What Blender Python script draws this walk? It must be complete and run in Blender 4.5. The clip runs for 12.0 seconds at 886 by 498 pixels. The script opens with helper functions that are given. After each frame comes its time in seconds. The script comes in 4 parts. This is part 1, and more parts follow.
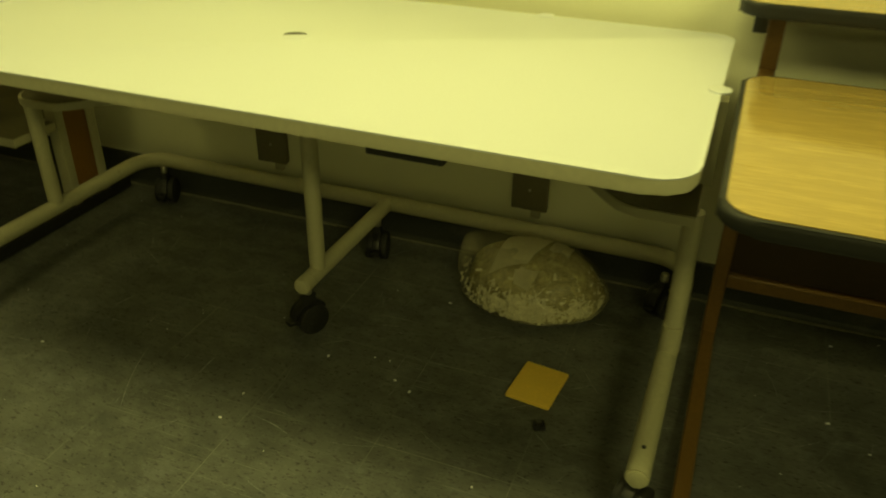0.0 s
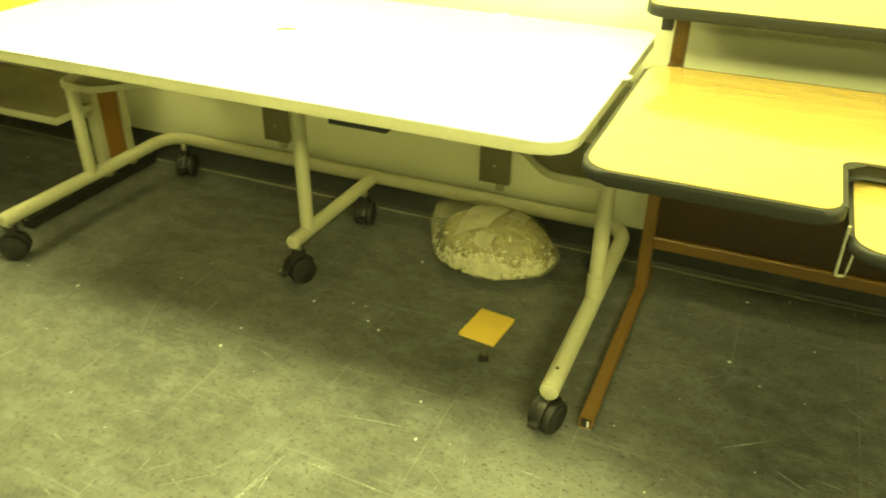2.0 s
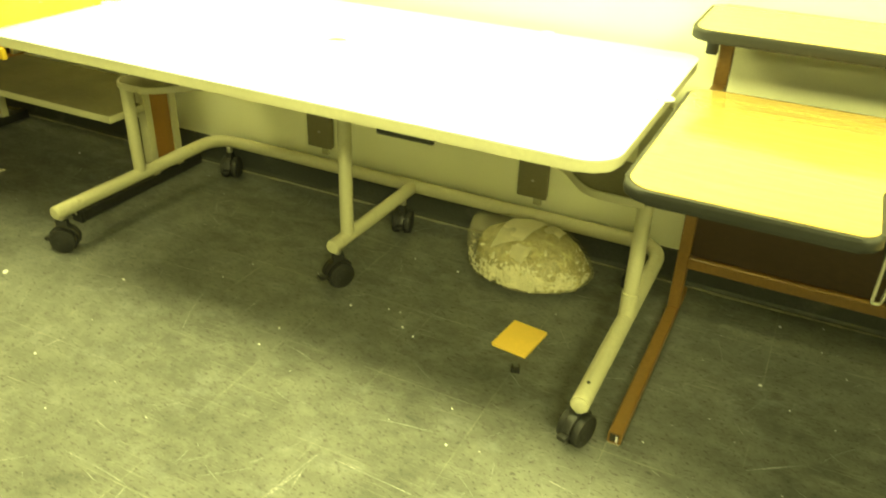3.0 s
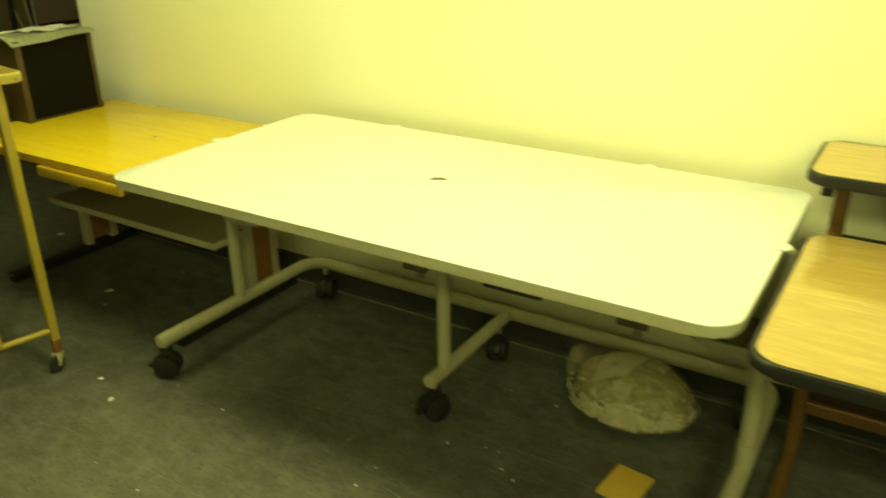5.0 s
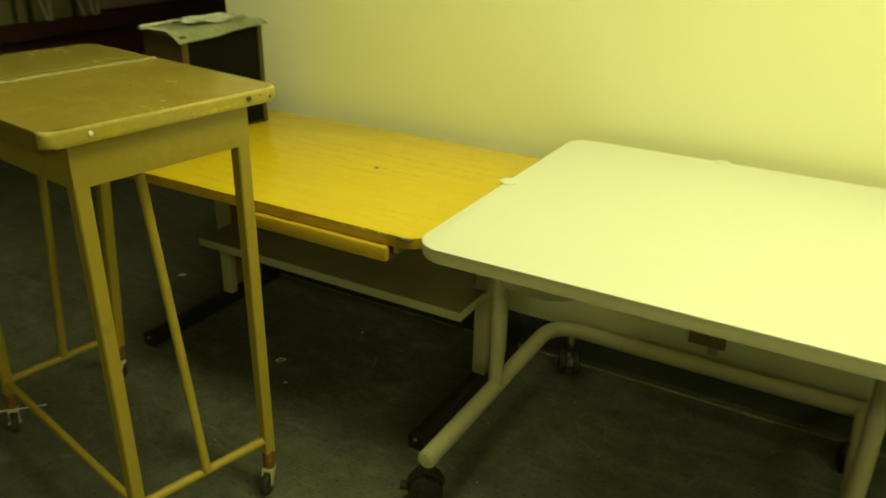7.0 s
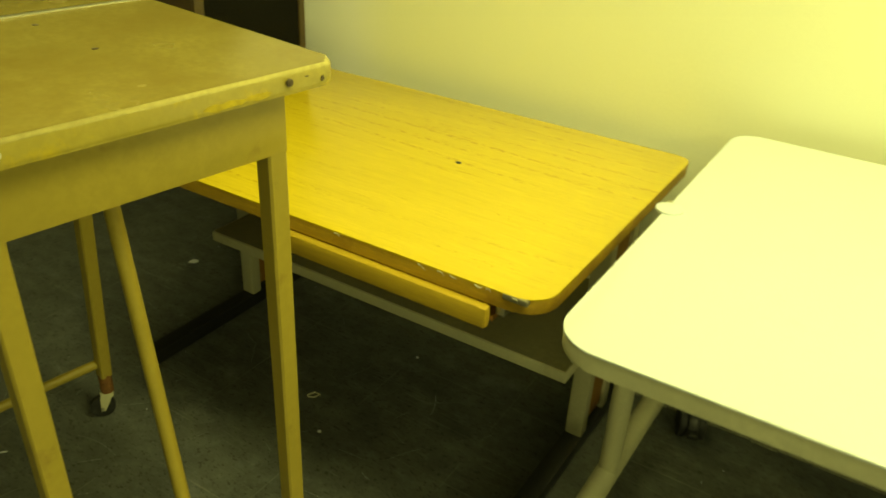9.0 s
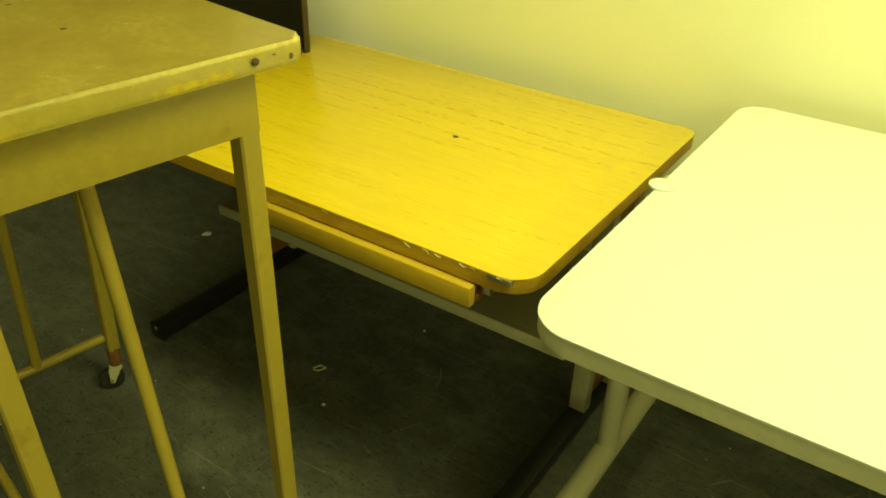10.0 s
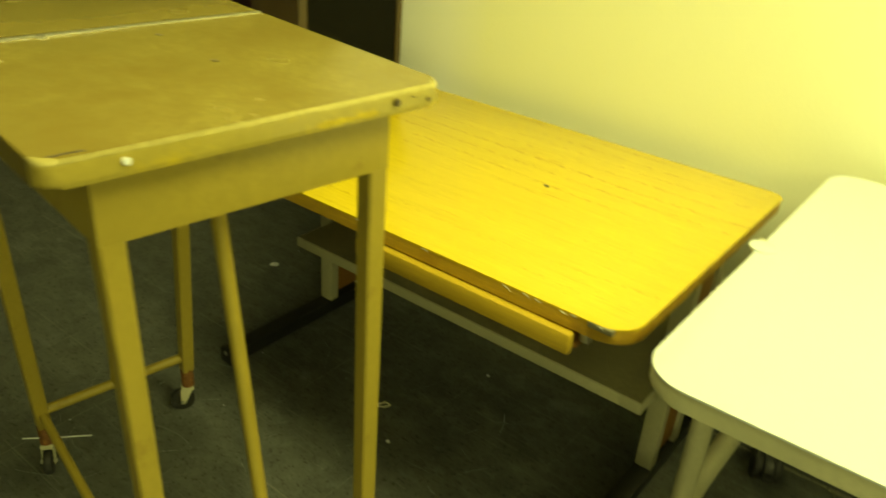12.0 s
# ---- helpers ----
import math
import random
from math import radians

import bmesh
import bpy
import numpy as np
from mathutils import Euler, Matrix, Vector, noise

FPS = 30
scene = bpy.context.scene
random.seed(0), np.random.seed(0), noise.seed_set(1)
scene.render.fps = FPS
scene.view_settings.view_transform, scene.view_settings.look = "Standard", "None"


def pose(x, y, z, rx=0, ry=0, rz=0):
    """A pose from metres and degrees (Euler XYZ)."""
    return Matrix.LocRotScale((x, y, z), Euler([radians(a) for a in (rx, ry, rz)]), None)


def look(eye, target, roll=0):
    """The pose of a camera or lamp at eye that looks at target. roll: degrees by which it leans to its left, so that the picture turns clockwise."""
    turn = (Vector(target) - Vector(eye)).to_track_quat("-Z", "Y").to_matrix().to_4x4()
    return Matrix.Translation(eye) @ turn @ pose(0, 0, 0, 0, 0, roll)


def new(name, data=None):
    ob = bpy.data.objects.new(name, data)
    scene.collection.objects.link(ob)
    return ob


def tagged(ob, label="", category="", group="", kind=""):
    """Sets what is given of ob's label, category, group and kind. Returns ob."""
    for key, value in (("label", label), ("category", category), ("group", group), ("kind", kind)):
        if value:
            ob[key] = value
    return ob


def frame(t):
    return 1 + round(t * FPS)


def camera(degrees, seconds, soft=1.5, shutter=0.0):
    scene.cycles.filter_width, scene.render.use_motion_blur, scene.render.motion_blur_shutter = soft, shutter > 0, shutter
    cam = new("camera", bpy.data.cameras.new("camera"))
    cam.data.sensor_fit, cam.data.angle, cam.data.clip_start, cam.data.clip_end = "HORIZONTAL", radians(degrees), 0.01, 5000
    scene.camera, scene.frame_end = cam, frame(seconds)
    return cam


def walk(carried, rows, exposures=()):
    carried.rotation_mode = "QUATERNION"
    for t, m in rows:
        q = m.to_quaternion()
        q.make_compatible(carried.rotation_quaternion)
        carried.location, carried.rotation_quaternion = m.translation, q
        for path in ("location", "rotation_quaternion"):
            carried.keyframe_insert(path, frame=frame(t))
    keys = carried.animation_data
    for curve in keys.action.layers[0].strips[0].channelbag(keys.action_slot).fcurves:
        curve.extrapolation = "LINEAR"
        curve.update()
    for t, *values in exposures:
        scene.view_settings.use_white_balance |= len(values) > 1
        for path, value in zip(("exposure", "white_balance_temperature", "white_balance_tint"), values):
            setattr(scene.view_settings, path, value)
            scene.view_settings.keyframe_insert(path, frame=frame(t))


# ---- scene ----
cam = camera(58.4, 12.0, soft=1.8, shutter=0.8)
PATH = [
    (0, (0.783, 0.795, 1.21), (0.172, 2.416, 0.21), 1.1),
    (0.5, (0.89, 0.686, 1.239), (0.258, 2.342, 0.313), 0.1),
    (1, (0.972, 0.601, 1.269), (0.312, 2.251, 0.352), 2.9),
    (1.5, (1.033, 0.556, 1.295), (0.405, 2.198, 0.342), 1.3),
    (2, (1.076, 0.537, 1.305), (0.395, 2.124, 0.296), 0.7),
    (2.5, (1.127, 0.506, 1.275), (0.329, 2.055, 0.293), 0.3),
    (2.7, (1.082, 0.492, 1.293), (0.344, 2.062, 0.299), 2.5),
    (4.3, (1.051, 0.515, 1.418), (0.151, 2.076, 0.55), -1.3),
    (4.5, (1.042, 0.515, 1.437), (0.136, 2.088, 0.597), -0.6),
    (5, (0.968, 0.545, 1.444), (-0.001, 2.1, 0.643), -0.5),
    (5.5, (0.739, 0.59, 1.442), (-0.305, 2.089, 0.628), -1.1),
    (6, (0.464, 0.63, 1.385), (-0.62, 2.131, 0.628), 0.0),
    (6.5, (0.138, 0.677, 1.359), (-1.004, 2.159, 0.652), 0.9),
    (6.7, (-0.025, 0.653, 1.362), (-1.066, 2.187, 0.612), 0.9),
    (8.3, (-0.681, 0.97, 1.288), (-1.403, 2.571, 0.332), 1.2),
    (8.5, (-0.7, 1.009, 1.285), (-1.437, 2.59, 0.307), 0.8),
    (9, (-0.693, 1.14, 1.271), (-1.593, 2.64, 0.302), 3.2),
    (9.5, (-0.659, 1.197, 1.272), (-1.617, 2.614, 0.235), 1.6),
    (10, (-0.644, 1.201, 1.28), (-1.593, 2.618, 0.235), 1.7),
    (10.5, (-0.652, 1.194, 1.271), (-1.617, 2.622, 0.257), 1.0),
    (11, (-0.655, 1.183, 1.251), (-1.588, 2.575, 0.159), 0.9),
    (11.5, (-0.664, 1.179, 1.269), (-1.673, 2.569, 0.245), 0.7),
    (12, (-0.718, 1.116, 1.283), (-1.764, 2.533, 0.335), 4.4),
]
EXPOSURES = [(0, -0.75, 7200, 14), (0.2, 0.12, 6900, 12), (0.5, 0.85, 6750, 11), (1.0, 0.95, 6750, 11), (1.5, 1.15, 6750, 11), (2.0, 1.5, 6750, 11), (2.7, 1.8, 6750, 11), (4.3, 1.05, 6750, 11), (4.6, 0.78, 6750, 11), (5.0, 0.04, 6700, 11), (5.5, -0.33, 6650, 11), (6.5, -0.45, 6650, 11), (8.3, 0.05, 6750, 10), (9.0, 0.09, 6750, 9), (10.5, 0.13, 6750, 9), (11.0, 0.09, 6750, 9), (11.5, 0.19, 6750, 9), (12, 0.33, 6750, 9)]
walk(cam, [(t, look(eye, target, roll)) for t, eye, target, roll in PATH], EXPOSURES)

# ---- world and light ----
LAMP = (0.97, 1.0, 0.33)
world = bpy.data.worlds.new("world")
world.use_nodes = True
world.node_tree.nodes["Background"].inputs[0].default_value = (0.5, 0.5, 0.35, 1)
world.node_tree.nodes["Background"].inputs[1].default_value = 0.005
scene.world = world


def area_lamp(name, x, y, z, w, d, watts):
    lamp = bpy.data.lights.new(name, "AREA")
    lamp.shape, lamp.size, lamp.size_y = "RECTANGLE", w, d
    lamp.energy, lamp.color = watts, LAMP
    ob = new(name, lamp)
    ob.matrix_world = pose(x, y, z)
    return ob


CEIL = 2.6
# all unseen: the first follows from the shadows, the others are added fill
FIXTURES = [(0.35, 1.85, 40), (-1.25, 1.75, 24), (2.45, 1.5, 20), (0.35, -0.7, 8), (2.45, -0.7, 64), (-1.75, -3.0, 7), (0.35, -3.0, 4), (2.45, -3.0, 24)]
for fx, fy, watts in FIXTURES:
    area_lamp("assumed_tube_light", fx, fy, CEIL - 0.095, 1.16, 0.56, watts)


# ---- materials ----
def clamp(v):
    return max(0.0, min(1.0, v))


def material(name, colour, rough=0.5, metal=0.0, vary=0.12, scale=8.0, fine=90.0, bump=0.02, grain=None,
             dark=None, dark_scale=3.0, dark_low=0.55, dark_high=0.75, spec=0.5, coat=0.0, alpha=1.0, streak=None):
    """Noise at two scales on the colour and roughness, an optional stain colour, fine relief.
    grain: stretch of the coordinates (x, y, z) for wood."""
    m = bpy.data.materials.new(name)
    m.use_nodes = True
    nt = m.node_tree
    p = nt.nodes["Principled BSDF"]
    co = nt.nodes.new("ShaderNodeTexCoord")
    mp = nt.nodes.new("ShaderNodeMapping")
    nt.links.new(co.outputs["Object"], mp.inputs[0])
    mp.inputs["Scale"].default_value = grain or (1, 1, 1)

    def noise_node(s, detail=4.0, rough_=0.6, stretched=True):
        n = nt.nodes.new("ShaderNodeTexNoise")
        n.inputs["Scale"].default_value, n.inputs["Detail"].default_value = s, detail
        n.inputs["Roughness"].default_value = rough_
        nt.links.new((mp if stretched else co).outputs[0 if stretched else "Object"], n.inputs["Vector"])
        return n

    def mix(fac, a, b):
        n = nt.nodes.new("ShaderNodeMix")
        n.data_type = "RGBA"
        nt.links.new(fac, n.inputs[0])
        for sock, v in ((n.inputs[6], a), (n.inputs[7], b)):
            if isinstance(v, tuple):
                sock.default_value = (*v, 1)
            else:
                nt.links.new(v, sock)
        return n.outputs[2]

    def ramp(src, lo, hi):
        n = nt.nodes.new("ShaderNodeMapRange")
        n.inputs[1].default_value, n.inputs[2].default_value = lo, hi
        nt.links.new(src, n.inputs[0])
        return n.outputs[0]

    big, small = noise_node(scale), noise_node(fine, 3.0)
    lo = tuple(clamp(c * (1 - vary)) for c in colour)
    hi = tuple(clamp(c * (1 + vary)) for c in colour)
    col = mix(ramp(big.outputs[0], 0.3, 0.7), lo, hi)
    lo2 = tuple(c * (1 - vary * 0.9) for c in colour)
    col = mix(ramp(small.outputs[0], 0.62, 0.38), col, lo2) if vary > 0 else col
    if dark:
        st = noise_node(dark_scale, 6.0, 0.65, False)
        col = mix(ramp(st.outputs[0], dark_low, dark_high), col, dark)
    if streak:
        sm = nt.nodes.new("ShaderNodeMapping")
        sm.inputs["Scale"].default_value = (7, 130, 130)
        nt.links.new(co.outputs["Object"], sm.inputs[0])
        sn = nt.nodes.new("ShaderNodeTexNoise")
        sn.inputs["Scale"].default_value, sn.inputs["Detail"].default_value = 1.6, 2.0
        nt.links.new(sm.outputs[0], sn.inputs["Vector"])
        where = noise_node(2.4, 3.0, 0.6, True)
        both = nt.nodes.new("ShaderNodeMath")
        both.operation = "MULTIPLY"
        nt.links.new(ramp(sn.outputs[0], 0.63, 0.74), both.inputs[0])
        nt.links.new(ramp(where.outputs[0], 0.56, 0.68), both.inputs[1])
        col = mix(both.outputs[0], col, streak)
    nt.links.new(col, p.inputs["Base Color"])
    rr = nt.nodes.new("ShaderNodeMapRange")
    rr.inputs[3].default_value, rr.inputs[4].default_value = max(0.03, rough - 0.08), min(1, rough + 0.1)
    nt.links.new(big.outputs[0], rr.inputs[0])
    nt.links.new(rr.outputs[0], p.inputs["Roughness"])
    p.inputs["Metallic"].default_value = metal
    p.inputs["Specular IOR Level"].default_value = spec
    p.inputs["Coat Weight"].default_value = coat
    p.inputs["Alpha"].default_value = alpha
    if bump:
        b = nt.nodes.new("ShaderNodeBump")
        b.inputs["Strength"].default_value, b.inputs["Distance"].default_value = 0.5, bump * 0.05
        nt.links.new(small.outputs[0], b.inputs["Height"])
        nt.links.new(b.outputs[0], p.inputs["Normal"])
    return m


SEAM_X, SEAM_Y = 1.125, 1.62


def floor_material():
    """Dark grey vinyl: mottled chips, pale scuffs and long thin scratches."""
    m = bpy.data.materials.new("vinyl_floor")
    m.use_nodes = True
    nt = m.node_tree
    p = nt.nodes["Principled BSDF"]
    co = nt.nodes.new("ShaderNodeTexCoord")

    def tex(kind, s, detail=5.0, turn=0.0, stretch=(1, 1, 1), rough_=0.65):
        mp = nt.nodes.new("ShaderNodeMapping")
        mp.inputs["Scale"].default_value = stretch
        mp.inputs["Rotation"].default_value = (0, 0, turn)
        nt.links.new(co.outputs["Object"], mp.inputs[0])
        n = nt.nodes.new(kind)
        n.inputs["Scale"].default_value = s
        if kind == "ShaderNodeTexNoise":
            n.inputs["Detail"].default_value, n.inputs["Roughness"].default_value = detail, rough_
        nt.links.new(mp.outputs[0], n.inputs["Vector"])
        return n.outputs[0]

    def ramp(src, lo, hi, top=1.0):
        n = nt.nodes.new("ShaderNodeMapRange")
        n.inputs[1].default_value, n.inputs[2].default_value, n.inputs[4].default_value = lo, hi, top
        nt.links.new(src, n.inputs[0])
        return n.outputs[0]

    def times(a, b):
        n = nt.nodes.new("ShaderNodeMath")
        n.operation = "MULTIPLY"
        nt.links.new(a, n.inputs[0])
        nt.links.new(b, n.inputs[1])
        return n.outputs[0]

    def mix(fac, a, b):
        n = nt.nodes.new("ShaderNodeMix")
        n.data_type = "RGBA"
        nt.links.new(fac, n.inputs[0])
        for sock, v in ((n.inputs[6], a), (n.inputs[7], b)):
            if isinstance(v, tuple):
                sock.default_value = (*v, 1)
            else:
                nt.links.new(v, sock)
        return n.outputs[2]

    col = mix(ramp(tex("ShaderNodeTexNoise", 1.8), 0.3, 0.7), (0.054, 0.058, 0.056), (0.120, 0.125, 0.117))
    col = mix(ramp(tex("ShaderNodeTexNoise", 9, 6, 0.3, (1, 1.7, 1)), 0.42, 0.74, 0.6), col, (0.175, 0.18, 0.168))
    col = mix(ramp(tex("ShaderNodeTexNoise", 62, 1, 0.4, (1, 1.8, 1)), 0.63, 0.68, 0.75), col, (0.030, 0.032, 0.030))
    col = mix(ramp(tex("ShaderNodeTexNoise", 95, 1, 0.4, (1, 1.8, 1)), 0.66, 0.74, 0.35), col, (0.22, 0.22, 0.20))
    col = mix(ramp(tex("ShaderNodeTexNoise", 15, 8, 0.8, (1, 1.25, 1), 0.75), 0.50, 0.64, 0.34), col, (0.175, 0.18, 0.165))
    col = mix(ramp(tex("ShaderNodeTexNoise", 19, 8, 0.1, (1.3, 1, 1), 0.75), 0.52, 0.66, 0.30), col, (0.044, 0.046, 0.044))
    col = mix(ramp(tex("ShaderNodeTexNoise", 45, 6, 1.2, (1, 1.6, 1), 0.7), 0.58, 0.70, 0.35), col, (0.19, 0.195, 0.18))
    col = mix(ramp(tex("ShaderNodeTexNoise", 70, 2, 0.35, (1, 2.4, 1)), 0.62, 0.67, 0.8), col, (0.032, 0.034, 0.032))
    col = mix(ramp(tex("ShaderNodeTexNoise", 1.1, 6), 0.54, 0.72, 0.6), col, (0.045, 0.048, 0.046))
    worn = tex("ShaderNodeTexNoise", 2.7, 7)
    for s, turn, thin in ((5, 0.5, 46), (4, -0.7, 55), (6, 1.1, 44), (3.5, 0.2, 60)):
        line = ramp(tex("ShaderNodeTexNoise", s, 2, turn, (1, thin, 1)), 0.64, 0.72, 0.55)
        col = mix(times(line, ramp(worn, 0.44, 0.66)), col, (0.33, 0.33, 0.30))
    col = mix(ramp(tex("ShaderNodeTexNoise", 6, 10, 0.2, (1, 1.4, 1), 0.8), 0.53, 0.74, 0.42), col, (0.27, 0.28, 0.30))
    for axis, start in ((0, SEAM_X), (1, SEAM_Y)):
        split = nt.nodes.new("ShaderNodeSeparateXYZ")
        nt.links.new(co.outputs["Object"], split.inputs[0])
        shift, wrap, away = (nt.nodes.new("ShaderNodeMath") for _ in range(3))
        shift.operation, wrap.operation, away.operation = "SUBTRACT", "PINGPONG", "LESS_THAN"
        nt.links.new(split.outputs[axis], shift.inputs[0])
        shift.inputs[1].default_value = start
        nt.links.new(shift.outputs[0], wrap.inputs[0])
        wrap.inputs[1].default_value = 0.1524
        nt.links.new(wrap.outputs[0], away.inputs[0])
        away.inputs[1].default_value = 0.0011
        patchy = ramp(tex("ShaderNodeTexNoise", 4.3, 5, 0.9), 0.42, 0.66, 0.6)
        col = mix(times(away.outputs[0], patchy), col, (0.27, 0.27, 0.24))
    nt.links.new(col, p.inputs["Base Color"])
    r = nt.nodes.new("ShaderNodeMapRange")
    r.inputs[3].default_value, r.inputs[4].default_value = 0.36, 0.68
    nt.links.new(worn, r.inputs[0])
    nt.links.new(r.outputs[0], p.inputs["Roughness"])
    p.inputs["Specular IOR Level"].default_value = 0.35
    b = nt.nodes.new("ShaderNodeBump")
    b.inputs["Strength"].default_value, b.inputs["Distance"].default_value = 0.35, 0.002
    nt.links.new(tex("ShaderNodeTexNoise", 60, 5), b.inputs["Height"])
    nt.links.new(b.outputs[0], p.inputs["Normal"])
    return m


FLOOR = floor_material()
WALL = material("cream_wall_paint", (0.90, 0.89, 0.68), 0.5, vary=0.015, scale=1.5, fine=140, bump=0.012, dark=(0.84, 0.82, 0.65), dark_scale=2.2, dark_low=0.6, dark_high=0.85)
WALL_NORTH = WALL.copy()
WALL_NORTH.name = "cream_wall_paint_with_white_end"


def whiten_end(m, x0, x1, colour):
    """Whiter colour on the wall's end, with a soft border at x0 to x1."""
    nt = m.node_tree
    p = nt.nodes["Principled BSDF"]
    old = p.inputs["Base Color"].links[0].from_socket
    co, split = nt.nodes.new("ShaderNodeTexCoord"), nt.nodes.new("ShaderNodeSeparateXYZ")
    nt.links.new(co.outputs["Object"], split.inputs[0])
    r = nt.nodes.new("ShaderNodeMapRange")
    r.inputs[1].default_value, r.inputs[2].default_value = x0, x1
    nt.links.new(split.outputs[0], r.inputs[0])
    mixed = nt.nodes.new("ShaderNodeMix")
    mixed.data_type = "RGBA"
    mixed.inputs[7].default_value = (*colour, 1)
    nt.links.new(r.outputs[0], mixed.inputs[0])
    nt.links.new(old, mixed.inputs[6])
    nt.links.new(mixed.outputs[2], p.inputs["Base Color"])


whiten_end(WALL_NORTH, -1.86, -1.99, (0.89, 0.89, 0.85))
CEILING = material("ceiling_tile", (0.55, 0.54, 0.48), 0.8, vary=0.05, scale=4, fine=160, bump=0.05)
VINYL = material("dark_vinyl_base", (0.045, 0.048, 0.045), 0.5, vary=0.2, scale=5, bump=0.01, dark=(0.12, 0.12, 0.10), dark_scale=6)
DIRT_GLEAM = material("pale_dirt_gleam", (0.30, 0.29, 0.22), 0.9, vary=0.4, scale=30, fine=200, bump=0.05)
LAMINATE = material("white_laminate", (0.66, 0.69, 0.76), 0.32, vary=0.02, scale=2.0, fine=200, bump=0.004, dark=(0.61, 0.64, 0.68), dark_scale=2.5, dark_low=0.6, dark_high=0.85)
EDGE = material("cream_edge_band", (0.58, 0.56, 0.40), 0.45, vary=0.06, scale=6, bump=0.01, dark=(0.50, 0.48, 0.36), dark_scale=9, dark_low=0.6)
PLASTIC = material("cream_plastic", (0.78, 0.76, 0.62), 0.4, vary=0.04, bump=0.005)
STEEL_CREAM = material("cream_painted_steel", (0.47, 0.45, 0.31), 0.42, vary=0.06, scale=7, bump=0.01, dark=(0.36, 0.33, 0.22), dark_scale=14, dark_low=0.64, dark_high=0.72)
BLACK = material("black_plastic", (0.018, 0.018, 0.018), 0.42, vary=0.2, bump=0.01)
RUBBER = material("black_rubber", (0.016, 0.016, 0.016), 0.6, vary=0.3, scale=20, bump=0.02, dark=(0.05, 0.05, 0.045), dark_scale=25)
BULLNOSE = material("dark_grey_bullnose_edge", (0.022, 0.023, 0.022), 0.5, vary=0.15, scale=10, bump=0.01, dark=(0.06, 0.06, 0.055), dark_scale=14, dark_low=0.6, spec=0.3)
OAK = material("oak_laminate", (0.46, 0.325, 0.105), 0.20, vary=0.15, scale=3.2, fine=16, bump=0.006, grain=(1.2, 14, 14), streak=(0.35, 0.235, 0.045), coat=0.4)
VENEER = material("yellow_oak_veneer", (0.66, 0.485, 0.024), 0.20, vary=0.06, scale=2.8, fine=18, bump=0.006, grain=(1.4, 17, 17), dark=(0.60, 0.44, 0.02), dark_scale=2.2, dark_low=0.62, dark_high=0.85, streak=(0.44, 0.28, 0.012))


def add_pores(m, colour):
    """Dark pore dashes along the grain, gathered on the long nested arches of flat-sawn oak, and stray ones in between."""
    nt = m.node_tree
    p = nt.nodes["Principled BSDF"]
    co = nt.nodes.new("ShaderNodeTexCoord")

    def link(kind, vector, **values):
        n = nt.nodes.new(kind)
        nt.links.new(vector, n.inputs[0])
        for key, v in values.items():
            n.inputs[key.replace("_", " ")].default_value = v
        return n

    def ramp(src, lo, hi, top=1.0):
        n = nt.nodes.new("ShaderNodeMapRange")
        n.inputs[1].default_value, n.inputs[2].default_value, n.inputs[4].default_value = lo, hi, top
        nt.links.new(src, n.inputs[0])
        return n.outputs[0]

    def times(a, b):
        n = nt.nodes.new("ShaderNodeMath")
        n.operation = "MULTIPLY"
        nt.links.new(a, n.inputs[0])
        nt.links.new(b, n.inputs[1])
        return n.outputs[0]

    dash = link("ShaderNodeTexNoise", link("ShaderNodeMapping", co.outputs["Object"], Scale=(70, 300, 1)).outputs[0], Scale=1.0, Detail=2.0)
    for place, squeeze, lines, lo in (((2.15, -2.26, 0), (0.5, 4.6, 1), 1.5, 0.56), ((1.25, -2.52, 0), (0.42, 5.2, 1), 1.3, 0.56)):
        moved = link("ShaderNodeMapping", co.outputs["Object"], Location=place)
        shaped = link("ShaderNodeMapping", moved.outputs[0], Scale=squeeze)
        wave = link("ShaderNodeTexWave", shaped.outputs[0], Scale=lines, Distortion=1.6, Detail=2.0, Detail_Scale=1.4)
        wave.wave_type, wave.rings_direction = "RINGS", "Z"
        arches = times(ramp(wave.outputs[1], 0.90, 0.98), ramp(dash.outputs[0], lo - 0.06, lo + 0.05))
        where = link("ShaderNodeTexNoise", link("ShaderNodeMapping", co.outputs["Object"], Scale=(1.6, 5.0, 1), Location=place).outputs[0], Scale=1.0, Detail=2.0)
        fac = times(arches, ramp(where.outputs[0], 0.47, 0.62, 0.52))
        blend(nt, p, fac, colour)
    strays = link("ShaderNodeTexNoise", link("ShaderNodeMapping", co.outputs["Object"], Scale=(3.0, 9.0, 1)).outputs[0], Scale=1.0, Detail=2.0)
    blend(nt, p, times(ramp(dash.outputs[0], 0.68, 0.76), ramp(strays.outputs[0], 0.54, 0.64, 0.8)), colour)
    fine = link("ShaderNodeTexNoise", link("ShaderNodeMapping", co.outputs["Object"], Scale=(9, 170, 1)).outputs[0], Scale=1.0, Detail=3.0)
    blend(nt, p, ramp(fine.outputs[0], 0.52, 0.74, 0.16), tuple(0.5 * c + 0.25 * d for c, d in zip(colour, (0.66, 0.485, 0.024))))


def blend(nt, p, fac, colour):
    """Lays a colour over what feeds the base colour, by the factor."""
    old = p.inputs["Base Color"].links[0].from_socket
    mixed = nt.nodes.new("ShaderNodeMix")
    mixed.data_type = "RGBA"
    mixed.inputs[7].default_value = (*colour, 1)
    nt.links.new(fac, mixed.inputs[0])
    nt.links.new(old, mixed.inputs[6])
    nt.links.new(mixed.outputs[2], p.inputs["Base Color"])


